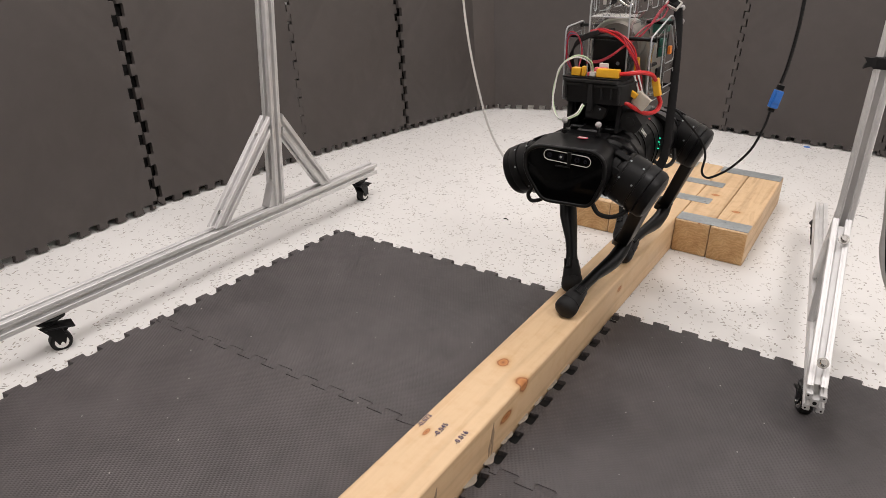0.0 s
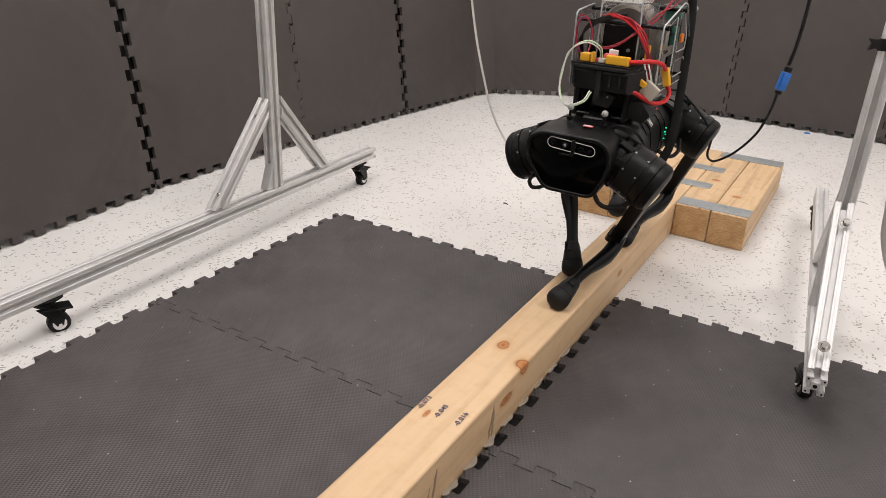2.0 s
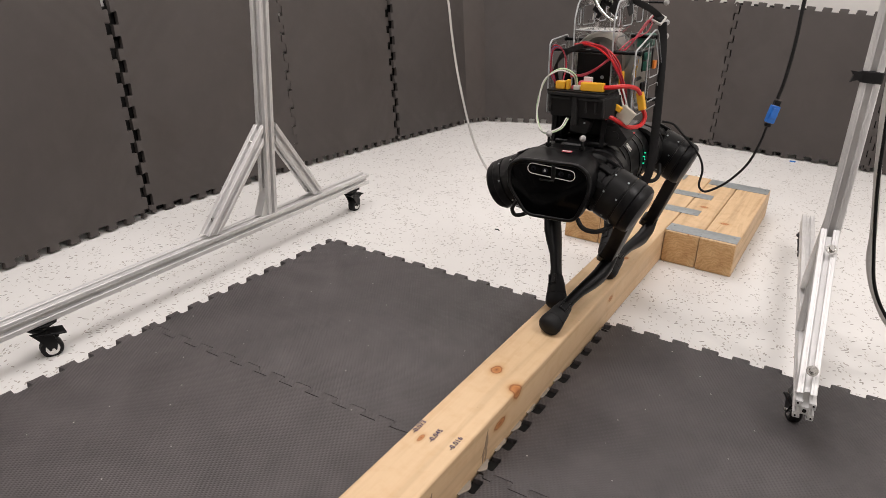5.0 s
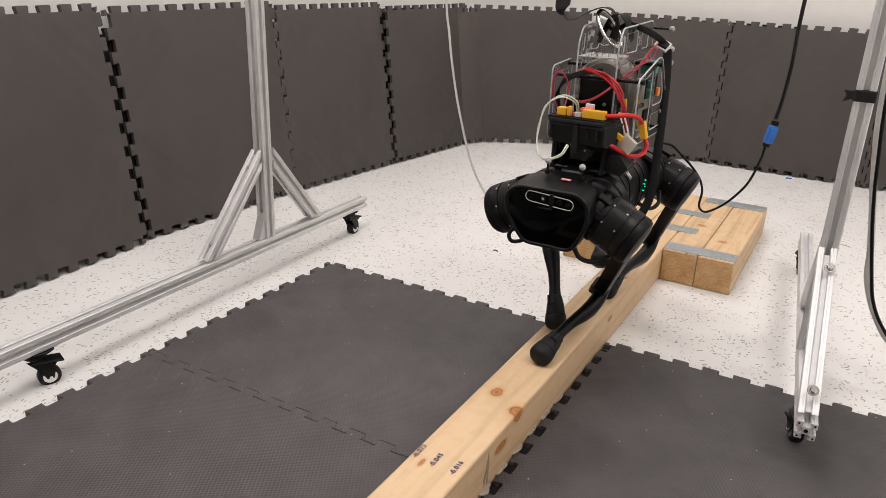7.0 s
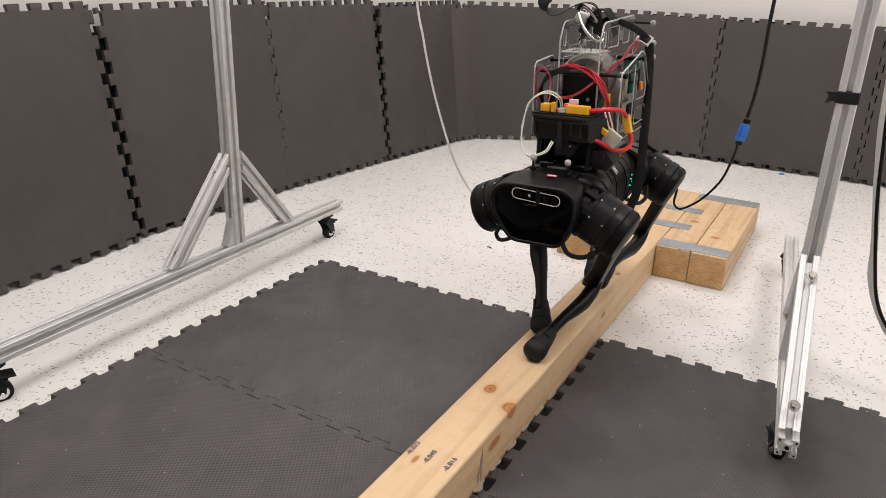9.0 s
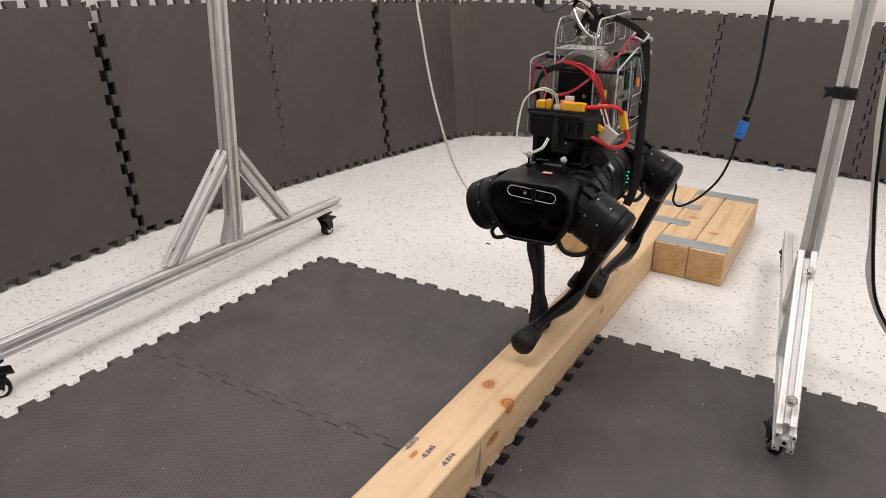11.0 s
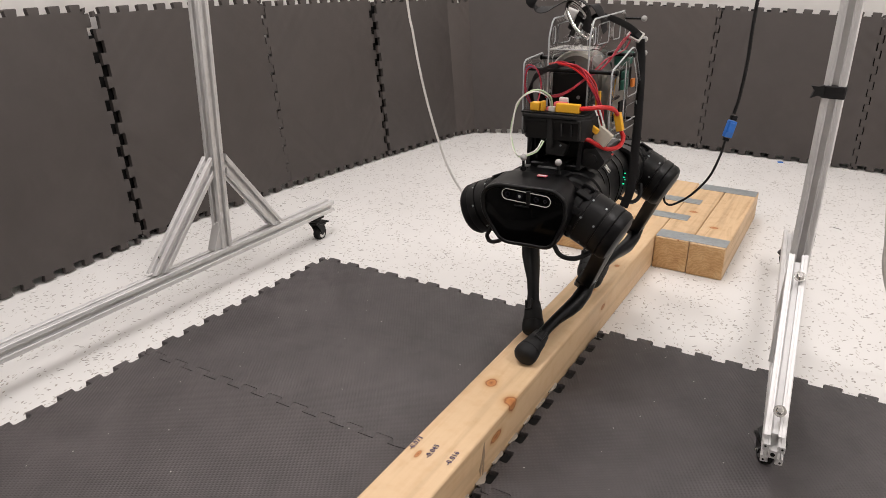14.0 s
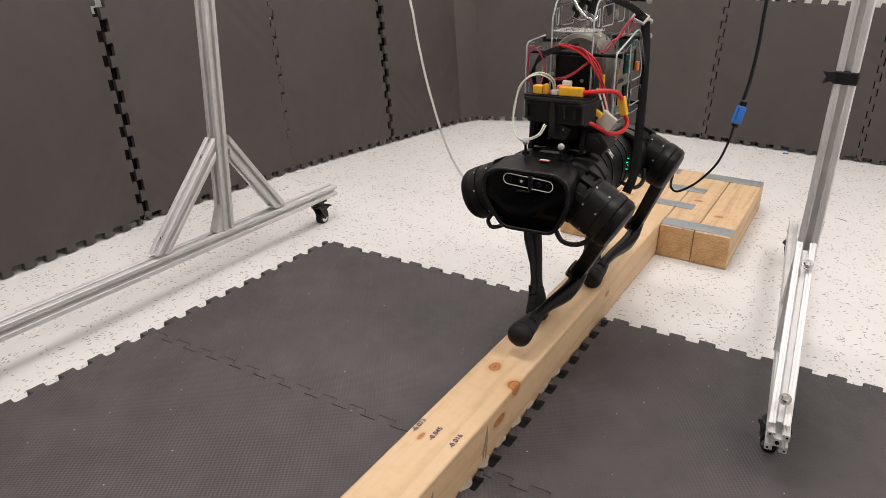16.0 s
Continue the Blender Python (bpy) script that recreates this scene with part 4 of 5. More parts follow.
def robot_tower(rb):
    # tray for the power board
    bm = B()
    top = rounded([(-0.054, -0.150), (0.046, -0.150), (0.060, -0.125), (0.060, -0.070), (-0.066, -0.070), (-0.066, -0.125)], 0.006, 2)
    slab(bm, top, 0.1530, 0.158, 0.001)
    part("tray", bm, TRAY, rb, "matt black printed tray", smooth=0)
    bm = B()
    slab(bm, rounded([(-0.052, -0.146), (0.052, -0.146), (0.065, -0.122), (0.065, -0.075), (-0.064, -0.075), (-0.064, -0.124)], 0.004, 2), 0.114, 0.1528, 0.002)
    for v in bm.verts:
        if v.co.z < 0.120:
            v.co.x *= 0.965
            v.co.y = -0.075 + (v.co.y + 0.075) * 0.90
    tray = part("tray_front", bm, TRAY, rb, "folded front of the tray", smooth=0)
    # raised ribs and framed panels on the tray's front
    for lo, hi in (((-0.0075, -0.1485, 0.100), (0.0015, -0.1380, 0.1520)), ((-0.050, -0.1482, 0.1455), (-0.010, -0.1450, 0.1515)), ((0.004, -0.1482, 0.1455), (0.050, -0.1450, 0.1515)),
                   ((0.016, -0.1475, 0.124), (0.020, -0.1420, 0.1455)), ((0.034, -0.1475, 0.124), (0.038, -0.1420, 0.1455)), ((0.048, -0.1478, 0.118), (0.052, -0.1400, 0.1515)), ((-0.052, -0.1478, 0.122), (-0.048, -0.1400, 0.1515))):
        bm = B()
        box(bm, lo, hi, 0.001)
        part("tray_rib", bm, TRAY, tray, smooth=0)
    bm = B()
    slab(bm, rounded([(-0.020, 0.088), (0.012, 0.084), (0.020, 0.106), (-0.004, 0.114), (-0.020, 0.112)], 0.003, 2), -0.010, 0.010, 0.001, Matrix(((1, 0, 0, 0.006), (0, 0, 1, -0.124), (0, 1, 0, 0), (0, 0, 0, 1))))
    bracket = part("tray_bracket", bm, TRAY, rb, "dark bracket between tray and trunk", smooth=0)
    dots(bracket, [(0.014, -0.1345, 0.104)], (0, -1, 0), 0.0018)
    for x in (-0.050, 0.045):
        bm = B()
        slab(bm, [(-0.128, 0.062), (-0.060, 0.062), (-0.062, 0.110), (-0.115, 0.110)], -0.004, 0.004, 0.001, Matrix(((0, 0, 1, x), (1, 0, 0, 0), (0, 1, 0, 0), (0, 0, 0, 1))))
        part("tray_leg", bm, BLACK, rb, smooth=0)
    bm = B()
    slab(bm, rounded([(0.046, 0.068), (0.078, 0.062), (0.090, 0.078), (0.072, 0.100), (0.050, 0.098)], 0.003, 2), -0.024, 0.024, 0.002, Matrix(((1, 0, 0, 0.0), (0, 0, 1, -0.092), (0, 1, 0, 0), (0, 0, 0, 1))))
    cyl(bm, (0.066, -0.120, 0.082), (0.066, -0.064, 0.082), 0.009, n=16)
    part("cable_clamp", bm, TRAY, rb, smooth=0)
    # power board and connectors
    bm = B()
    box(bm, (-0.060, -0.142, 0.1584), (0.056, -0.080, 0.1612), 0.0006)
    part("circuit_board", bm, BLACK, rb, smooth=0)
    for lo, hi, mt, lab in (((-0.046, -0.135, 0.1616), (-0.028, -0.118, 0.1755), YELLOW, "yellow power connector"), ((-0.026, -0.136, 0.1616), (-0.020, -0.124, 0.179), YELLOW, "yellow power connector"),
                            ((0.002, -0.136, 0.1616), (0.044, -0.122, 0.1765), YELLOW, "yellow power connector"), ((-0.012, -0.134, 0.1616), (0.000, -0.124, 0.170), WHITE, "white plug"),
                            ((-0.008, -0.120, 0.1616), (0.014, -0.106, 0.176), PINK, "pink connector"), ((-0.018, -0.128, 0.1616), (-0.012, -0.112, 0.168), PINK, "pink connector"),
                            ((-0.004, -0.104, 0.1616), (0.012, -0.096, 0.182), WHITE, "white plug")):
        bm = B()
        box(bm, lo, hi, 0.0016, seg=2)
        part("connector", bm, mt, rb, lab, smooth=0)
    for c, s, a, mt, lab in (((0.096, -0.068, 0.141), (0.006, 0.007, 0.016), -14, YELLOW, "yellow power connector"), ((0.080, -0.104, 0.120), (0.014, 0.005, 0.013), 35, TAG, "cream plug with a label"),
                             ((0.064, -0.112, 0.134), (0.011, 0.004, 0.005), 32, YELLOW, "yellow label strip")):
        bm = B()
        box(bm, tuple(-v for v in s), s, 0.0015, pose(*c, 0, a, 0), seg=2)
        part("connector", bm, mt, rb, lab, smooth=0)
    # plates
    inner = rounded([(-0.078, 0.095), (-0.080, 0.283), (-0.062, 0.313), (0.126, 0.319), (0.134, 0.296), (0.130, 0.095)], 0.010, 4)
    openings = ([(-0.064, 0.270), (-0.064, 0.298), (-0.050, 0.300), (-0.050, 0.270)], [(-0.038, 0.268), (-0.038, 0.302), (0.030, 0.305), (0.030, 0.268)], [(0.055, 0.270), (0.055, 0.300), (0.100, 0.300), (0.100, 0.270)],
                [(-0.060, 0.110), (-0.060, 0.250), (0.000, 0.250), (0.000, 0.110)], [(0.020, 0.110), (0.020, 0.250), (0.110, 0.250), (0.110, 0.110)])
    for x in (-0.036, 0.0385):
        yz_plate(rb, "inner_plate", x, inner, openings)
    left = rounded([(-0.0905, 0.108), (-0.0905, 0.236), (-0.082, 0.242), (0.000, 0.247), (0.008, 0.236), (0.008, 0.108)], 0.006, 3)
    yz_plate(rb, "outer_plate", -0.078, left, ([(-0.076, 0.122), (-0.076, 0.226), (-0.008, 0.230), (-0.008, 0.122)],))
    right = rounded([(-0.0905, 0.112), (-0.0905, 0.230), (0.030, 0.260), (0.052, 0.256), (0.100, 0.190), (0.104, 0.112)], 0.008, 3)
    yz_plate(rb, "outer_plate", 0.0845, right, ([(-0.078, 0.126), (-0.078, 0.220), (-0.004, 0.240), (-0.004, 0.126)], [(0.012, 0.172), (0.012, 0.242), (0.040, 0.244), (0.078, 0.196), (0.078, 0.172)], [(0.012, 0.126), (0.012, 0.156), (0.086, 0.156), (0.086, 0.126)]))
    # clear shelf and scalloped stiffener between the inner plates
    bm = B()
    slab(bm, rounded([(-0.0343, -0.078), (0.0368, -0.078), (0.0368, -0.012), (-0.0343, -0.012)], 0.003, 2), 0.2605, 0.2630, 0)
    shelf = part("shelf_plate", bm, ACRYLIC, rb, "clear acrylic shelf between the plates", smooth=0)
    bm = B()
    tube(bm, [(-0.034, -0.078, 0.2618), (0.0365, -0.078, 0.2618)], 0.0014, 6, 1)
    part("plate_edge", bm, EDGE, shelf, "pale polished acrylic edge")
    bm = pierced([(-0.0343, 0.2635), (0.0368, 0.2635), (0.0368, 0.292), (0.026, 0.290), (0.018, 0.280), (0.008, 0.290), (-0.004, 0.290), (-0.012, 0.276), (-0.026, 0.282), (-0.0343, 0.276)], (), 0.003, Matrix(((1, 0, 0, 0), (0, 0, 1, -0.010), (0, 1, 0, 0), (0, 0, 0, 1))))
    part("stiffener", bm, ACRYLIC, rb, "clear scalloped acrylic stiffener", smooth=0)
    for xa, xb, y, z in ((-0.078, 0.0845, -0.072, 0.225), (-0.078, -0.036, -0.004, 0.239), (0.0385, 0.0845, 0.092, 0.120), (-0.078, -0.036, -0.07, 0.118), (0.0385, 0.0845, 0.035, 0.246)):
        bm = B()
        cyl(bm, (xa, y, z), (xb, y, z), 0.0036, n=12)
        part("spacer_rod", bm, BLACK_METAL, rb, "black spacer rod")
        for x in (xa, xb):
            if abs(x) > 0.06:
                bm = B()
                sg = 1 if x > 0 else -1
                cyl(bm, (x + sg * 0.0012, y, z), (x + sg * 0.0050, y, z), 0.0050, n=12, bevel=0.0008)
                part("rod_screw", bm, BLACK, rb)
    # reaction wheels and their drives
    bm = B()
    box(bm, (-0.033, -0.064, 0.150), (0.035, -0.040, 0.221), 0.002)
    pl = part("motor_box", bm, BLACK, rb, "square black motor plate", smooth=0)
    dots(pl, [(-0.014, -0.0640, 0.178), (0.018, -0.0640, 0.178)], (0, -1, 0), 0.0034)
    bm = B()
    lathe(bm, [(-0.030, 0.044), (-0.030, 0.050), (-0.024, 0.0535), (0.024, 0.0535), (0.030, 0.050), (0.030, 0.044), (-0.030, 0.044)], 48, Matrix.Translation((0.001, -0.006, 0.204)) @ Matrix.Rotation(radians(90), 4, "X"), cap=False)
    rim = part("reaction_wheel", bm, FROST, rb, "pale translucent reaction wheel rim")
    bm = B()
    lathe(bm, [(-0.022, 0.008), (-0.022, 0.0435), (0.022, 0.0435), (0.022, 0.008), (-0.022, 0.008)], 32, Matrix.Translation((0.001, -0.006, 0.204)) @ Matrix.Rotation(radians(90), 4, "X"), cap=False)
    part("wheel_disc", bm, DISC, rim, "smoky grey wheel disc")
    bm = B()
    lathe(bm, [(-0.010, 0.044), (-0.010, 0.056), (0.010, 0.056), (0.010, 0.044), (-0.010, 0.044)], 40, Matrix.Translation((0.055, 0.015, 0.165)) @ Matrix.Rotation(radians(90), 4, "Y"), cap=False)
    rim = part("reaction_wheel", bm, FROST, rb, "pale translucent reaction wheel rim")
    for k in range(5):
        a = 2 * math.pi * k / 5
        bm = B()
        cyl(bm, (0.055, 0.015, 0.165), (0.055, 0.015 + 0.045 * math.cos(a), 0.165 + 0.045 * math.sin(a)), 0.004, n=8)
        part("spoke", bm, YELLOW if k == 1 else BLACK_METAL, rim)
    bm = B()
    box(bm, (-0.030, 0.034, 0.095), (0.030, 0.095, 0.230), 0.004)
    part("battery_pack", bm, BLACK, rb, "black battery block between the plates", smooth=0)
    for lo, hi, mt in (((0.073, 0.004, 0.186), (0.080, 0.026, 0.203), GREEN_PCB), ((0.073, 0.006, 0.206), (0.080, 0.024, 0.219), GREEN_PCB), ((0.064, 0.030, 0.130), (0.068, 0.070, 0.160), BLACK), ((0.076, 0.060, 0.184), (0.082, 0.074, 0.200), ORANGE), ((0.050, 0.035, 0.226), (0.074, 0.075, 0.250), GREEN_PCB), ((0.072, 0.000, 0.184), (0.073, 0.076, 0.222), BLACK), ((0.048, -0.060, 0.164), (0.056, -0.050, 0.190), YELLOW), ((0.048, -0.012, 0.130), (0.060, 0.010, 0.150), BLACK),
                       ((-0.066, -0.05, 0.10), (-0.045, 0.0, 0.18), BLACK)):
        bm = B()
        box(bm, lo, hi, 0.001)
        part("driver_board", bm, mt, rb, smooth=0)
    # wiring
    rnd = random.Random(11)
    for k in range(7):
        j = lambda s=0.004: rnd.uniform(-s, s)
        bm = B()
        tube(bm, [(0.068 + j(), -0.055, 0.110 + j()), (0.063 + j(0.006), -0.084 + j(), 0.165 + j()), (0.050 + j(0.006), -0.088 + j(), 0.208 + j(0.006)), (0.022 + j(0.008), -0.088 + j(), 0.234 + j()), (-0.012 + j(), -0.084, 0.239 + j(0.003)), (-0.040 + j(), -0.060, 0.230 + j())], 0.0016, 6, 6)
        part("wire", bm, RED if k % 2 else DARK_RED, rb, "red wire")
    for k in range(3):
        bm = B()
        j = lambda s=0.005: rnd.uniform(-s, s)
        tube(bm, [(-0.034, -0.092, 0.180 + j(0.002)), (0.000 + j(), -0.092, 0.186 + j(0.003)), (0.036, -0.086 + j(), 0.214 + j(0.003)), (0.056 + j(), -0.03, 0.238 + j(0.008)), (0.062, 0.05, 0.262 + j(0.012)), (0.060, 0.10, 0.272 + j(0.010))], 0.0014, 6, 6)
        part("wire", bm, DARK_RED, rb, "dark red wire")
    for k in range(3):
        bm = B()
        tube(bm, [(-0.062, -0.085, 0.160), (-0.072, -0.095, 0.185 + 0.006 * k), (-0.068, -0.100, 0.225 + 0.004 * k), (-0.052, -0.095, 0.228), (-0.044, -0.090, 0.200), (-0.042, -0.110, 0.170)], 0.0014, 6, 6)
        part("wire", bm, (DARK_RED, BLUE_GREY, DARK_RED)[k], rb)
    for pts, r, mt, lab in (([(0.044, -0.129, 0.169), (0.058, -0.124, 0.170), (0.078, -0.110, 0.1715), (0.091, -0.090, 0.166), (0.095, -0.076, 0.155)], 0.0040, RED, "thick red power lead"),
                            ([(0.097, -0.062, 0.128), (0.1035, -0.060, 0.112), (0.100, -0.072, 0.098), (0.086, -0.092, 0.096), (0.072, -0.110, 0.106), (0.058, -0.124, 0.117), (0.048, -0.126, 0.115)], 0.0040, RED, "thick red power lead"),
                            ([(0.070, -0.090, 0.088), (0.080, -0.070, 0.078), (0.084, -0.050, 0.078)], 0.0018, RED, "red wire"),
                            ([(0.072, -0.092, 0.130), (0.064, -0.090, 0.150), (0.054, -0.088, 0.172)], 0.0016, WHITE, "white wire"),
                            ([(0.078, -0.090, 0.130), (0.070, -0.088, 0.152), (0.060, -0.086, 0.176)], 0.0016, WHITE, "white wire"),
                            ([(-0.006, -0.129, 0.170), (-0.008, -0.140, 0.190), (-0.030, -0.150, 0.200), (-0.056, -0.156, 0.182), (-0.068, -0.162, 0.140), (-0.062, -0.172, 0.108), (-0.045, -0.180, 0.088), (-0.020, -0.165, 0.095), (-0.012, -0.150, 0.112)], 0.0015, GREEN_WIRE, "thin pale green wire loop"),
                            ([(-0.009, -0.129, 0.170), (-0.011, -0.141, 0.188), (-0.032, -0.153, 0.197), (-0.059, -0.158, 0.179), (-0.065, -0.164, 0.142), (-0.064, -0.173, 0.110), (-0.047, -0.181, 0.090), (-0.022, -0.166, 0.097), (-0.015, -0.150, 0.114)], 0.0012, WHITE, "thin white wire loop")):
        bm = B()
        tube(bm, pts, r, 8, 6)
        part("wire", bm, mt, rb, lab)
    for k in range(5):
        bm = B()
        tube(bm, [(-0.070 + 0.002 * k, -0.070, 0.150), (-0.071 + 0.0015 * k, -0.082, 0.188 + 0.002 * k), (-0.052, -0.086, 0.214 + 0.0022 * k), (-0.018, -0.084, 0.231 + 0.0016 * k), (0.010, -0.070, 0.237 + 0.001 * k)], 0.0017, 6, 6)
        part("wire", bm, RUBBER, rb, "black wire bundle")
    # lifting harness: chrome ring, buckle and side strap
    bm = B()
    long, wide = Vector((0.0209, 0.0, -0.0293)), Vector((-0.0080, -0.0125, -0.0057))
    tube(bm, [Vector((0.0014, -0.030, 0.309)) + long * math.cos(2 * math.pi * k / 18) + wide * math.sin(2 * math.pi * k / 18) for k in range(19)], 0.0034, 10, 3)
    part("lifting_ring", bm, CHROME, rb, "bright steel lifting ring")
    bm = B()
    box(bm, (-0.012, -0.006, -0.010), (0.012, 0.006, 0.012), 0.005, pose(-0.026, 0.0, 0.316, 0, 20, 0), seg=3)
    part("ring_lug", bm, GREY_CABLE, rb, "pale grey lug beside the lifting ring")
    bm = B()
    tube(bm, [(0.076, 0.112, 0.268), (0.083, 0.104, 0.22), (0.090, 0.085, 0.14), (0.096, 0.060, 0.05), (0.097, 0.045, -0.01), (0.088, 0.036, -0.045)], 0.0084, 12, 6, flat=0.12, up=(0.3, -1, 0))
    part("harness_strap", bm, WEB, rb, "black webbing harness strap")
    bm = B()
    tube(bm, [(-0.030, 0.01, 0.290), (-0.015, 0.0, 0.312), (0.005, -0.01, 0.305), (0.022, 0.005, 0.315), (0.040, 0.03, 0.310), (0.060, 0.075, 0.294), (0.074, 0.108, 0.276)], 0.0060, 12, 6, flat=0.16, up=(0, -1, 0.2))
    part("harness_strap", bm, WEB, rb, "black webbing harness strap")
    bm = B()
    for z in (-0.011, 0.0, 0.011):
        box(bm, (-0.014, -0.003, z - 0.002), (0.014, 0.003, z + 0.002), 0.0008, pose(0.068, 0.104, 0.276, -50, 25, 0) @ Matrix.Scale(0.92, 4))
    for x in (-0.013, 0.013):
        box(bm, (x - 0.002, -0.003, -0.013), (x + 0.002, 0.003, 0.013), 0.0008, pose(0.068, 0.104, 0.276, -50, 25, 0) @ Matrix.Scale(0.92, 4))
    buckle = part("buckle", bm, GREY_CABLE, rb, "pale buckle on the strap", smooth=0)
    bm = B()
    box(bm, (-0.0115, -0.0060, -0.009), (0.0115, 0.0060, 0.009), 0.002, pose(0.068, 0.104, 0.276, -50, 25, 0) @ Matrix.Scale(0.92, 4))
    part("buckle_webbing", bm, WEB, buckle, "black webbing threaded through the buckle", smooth=0)


def robot_leg(rb, sx, sy):
    """hip: thigh motor and bracket; thigh and calf hang down from their joints."""
    bm = B()
    s = sx
    e = OFF[s] - (0.002 if s > 0 else 0.007)
    lathe(bm, [(0.010, 0.034), (0.012, 0.0430), (0.024, 0.0430), (0.0245, 0.0405), (0.029, 0.0405), (0.0295, 0.0465), (0.036, 0.0470), (0.0365, 0.0455), (0.038, 0.0455), (0.0385, 0.0470), (e - 0.020, 0.0470), (e - 0.0195, 0.0455), (e - 0.017, 0.0455), (e - 0.0165, 0.0475),
               (e - 0.003, 0.0475), (e - 0.001, 0.0465), (e, 0.0440), (e, 0.0420), (e - 0.003, 0.0405), (e - 0.003, 0.012), (e - 0.006, 0.008)], 40, Matrix.Rotation(radians(90 * s), 4, "Y"))
    hip = part("hip", bm, BLACK_METAL, rb, "black cylindrical hip motor")
    bm = B()
    lathe(bm, [(-0.026, 0.030), (-0.022, 0.038), (0.010, 0.038), (0.014, 0.030)], 28, Matrix.Rotation(radians(90), 4, "X"))
    box(bm, (min(0, s * 0.032), -0.030, -0.026), (max(0, s * 0.032), 0.030, 0.030), 0.006)
    part("hip_bracket", bm, BLACK, hip)
    for a in (-60, -20, 20, 60, 100):
        bm = B()
        box(bm, (min(s * 0.006, s * 0.034), -0.0065, 0.040), (max(s * 0.006, s * 0.034), 0.0065, 0.0485), 0.0015, Matrix.Rotation(radians(90 - a), 4, "X"))
        part("lug", bm, BLACK, hip, smooth=0)
    for a in (15, 60, 105, -40, -85):
        ca, sa = math.cos(radians(a)), math.sin(radians(a))
        for xx in ((0.038, 0.064) if a in (15, 60) else (0.056,)):
            bm = B()
            c = Vector((s * xx, -0.0470 * ca, 0.0470 * sa))
            cyl(bm, c, c + Vector((0, -ca, sa)) * 0.0010, 0.0019, n=10)
            part("screw", bm, STEEL, hip)
    # thigh
    bm = B()
    side = [(-0.020, 0.022), (0.020, 0.024), (0.028, -0.015), (0.021, -0.080), (0.018, -0.170), (0.018, -0.210), (0.006, -0.230), (-0.014, -0.228), (-0.022, -0.207), (-0.021, -0.135), (-0.027, -0.040)]
    side = rounded(side, 0.010, 3)
    slab(bm, side, -0.0125, 0.0125, 0.003, Matrix(((0, 0, 1, s * 0.004), (1, 0, 0, 0), (0, 1, 0, 0), (0, 0, 0, 1))))
    lathe(bm, [(-0.0060, 0.042), (-0.0055, 0.0465), (0.004, 0.0465), (0.011, 0.0425), (0.015, 0.032)], 32, Matrix.Translation((0.004 if s > 0 else 0.003, 0, 0)) @ Matrix.Rotation(radians(90 * s), 4, "Y"))
    thigh = part("thigh", bm, BLACK, rb, "black plastic thigh")
    bm = B()
    cyl(bm, (-0.016, 0, -0.212), (0.018, 0, -0.212), 0.0140, n=20, bevel=0.001)
    box(bm, (-0.015, -0.024, -0.217), (0.015, 0.004, -0.192), 0.003)
    part("knee_joint", bm, BLACK_METAL, thigh)
    dots(thigh, [(s * 0.0185, -0.004, -0.212), (s * 0.017, -0.008, -0.182)], (s, 0, 0), 0.003)
    # calf with a rubber foot
    bm = B()
    rings = []
    for z, w, d, y in ((0.012, 0.011, 0.013, 0.0), (-0.004, 0.0135, 0.017, 0.002), (-0.025, 0.0150, 0.0200, 0.006), (-0.050, 0.0150, 0.0210, 0.009), (-0.072, 0.0135, 0.0185, 0.008), (-0.105, 0.0105, 0.0135, 0.004), (-0.135, 0.0098, 0.0118, 0.001), (-0.150, 0.0110, 0.0125, 0.0), (-0.165, 0.0135, 0.0145, 0.0), (-0.175, 0.014, 0.0150, 0.0)):
        rings.append([bm.verts.new((s * 0.0125 * math.exp(-((z + 0.042) / 0.055) ** 2) + w * math.copysign(abs(math.cos(a)) ** 0.7, math.cos(a)), y + d * math.copysign(abs(math.sin(a)) ** 0.7, math.sin(a)), z * 1.06)) for a in [2 * math.pi * k / 16 for k in range(16)]])
    for p, q in zip(rings, rings[1:]):
        for i in range(16):
            bm.faces.new((p[i], p[(i + 1) % 16], q[(i + 1) % 16], q[i]))
    bm.faces.new(rings[0]), bm.faces.new(rings[-1][::-1])
    calf = part("calf", bm, BLACK, rb, "slim black lower leg")
    bm = B()
    lathe(bm, [(0.050, 0.0120), (0.049, 0.0138), (0.034, 0.0165), (0.033, 0.0172), (0.018, 0.0186), (0.010, 0.0204), (0.0085, 0.0204), (0.008, 0.0196), (0.0072, 0.0196), (0.0065, 0.0210), (-0.003, 0.0220), (-0.010, 0.0210), (-0.015, 0.0175), (-0.019, 0.0100), (-0.0205, 0.001)], 24, Matrix.Translation((0, 0, -0.211)))
    part("foot", bm, RUBBER, calf, "rounded black rubber foot")
    bm = B()
    box(bm, (-0.0080, -0.0195, -0.184), (0.0080, -0.010, -0.180), 0.001)
    for x in (-0.0065, 0.0065):
        box(bm, (x - 0.0018, -0.0185, -0.182), (x + 0.0018, -0.010, -0.162), 0.0008)
    part("ankle_clip", bm, BLACK_METAL, calf, smooth=0)
    return hip, thigh, calf


ROBOT = thing("quadruped_robot", "black four-legged robot with a wired electronics tower, balancing on the beam", "robot", m=pose(0, 0.435, 0.36))
robot_body(ROBOT)
robot_tower(ROBOT)
LEGS = {(sx, sy): robot_leg(ROBOT, sx, sy) for sx in (1, -1) for sy in (-1, 1)}


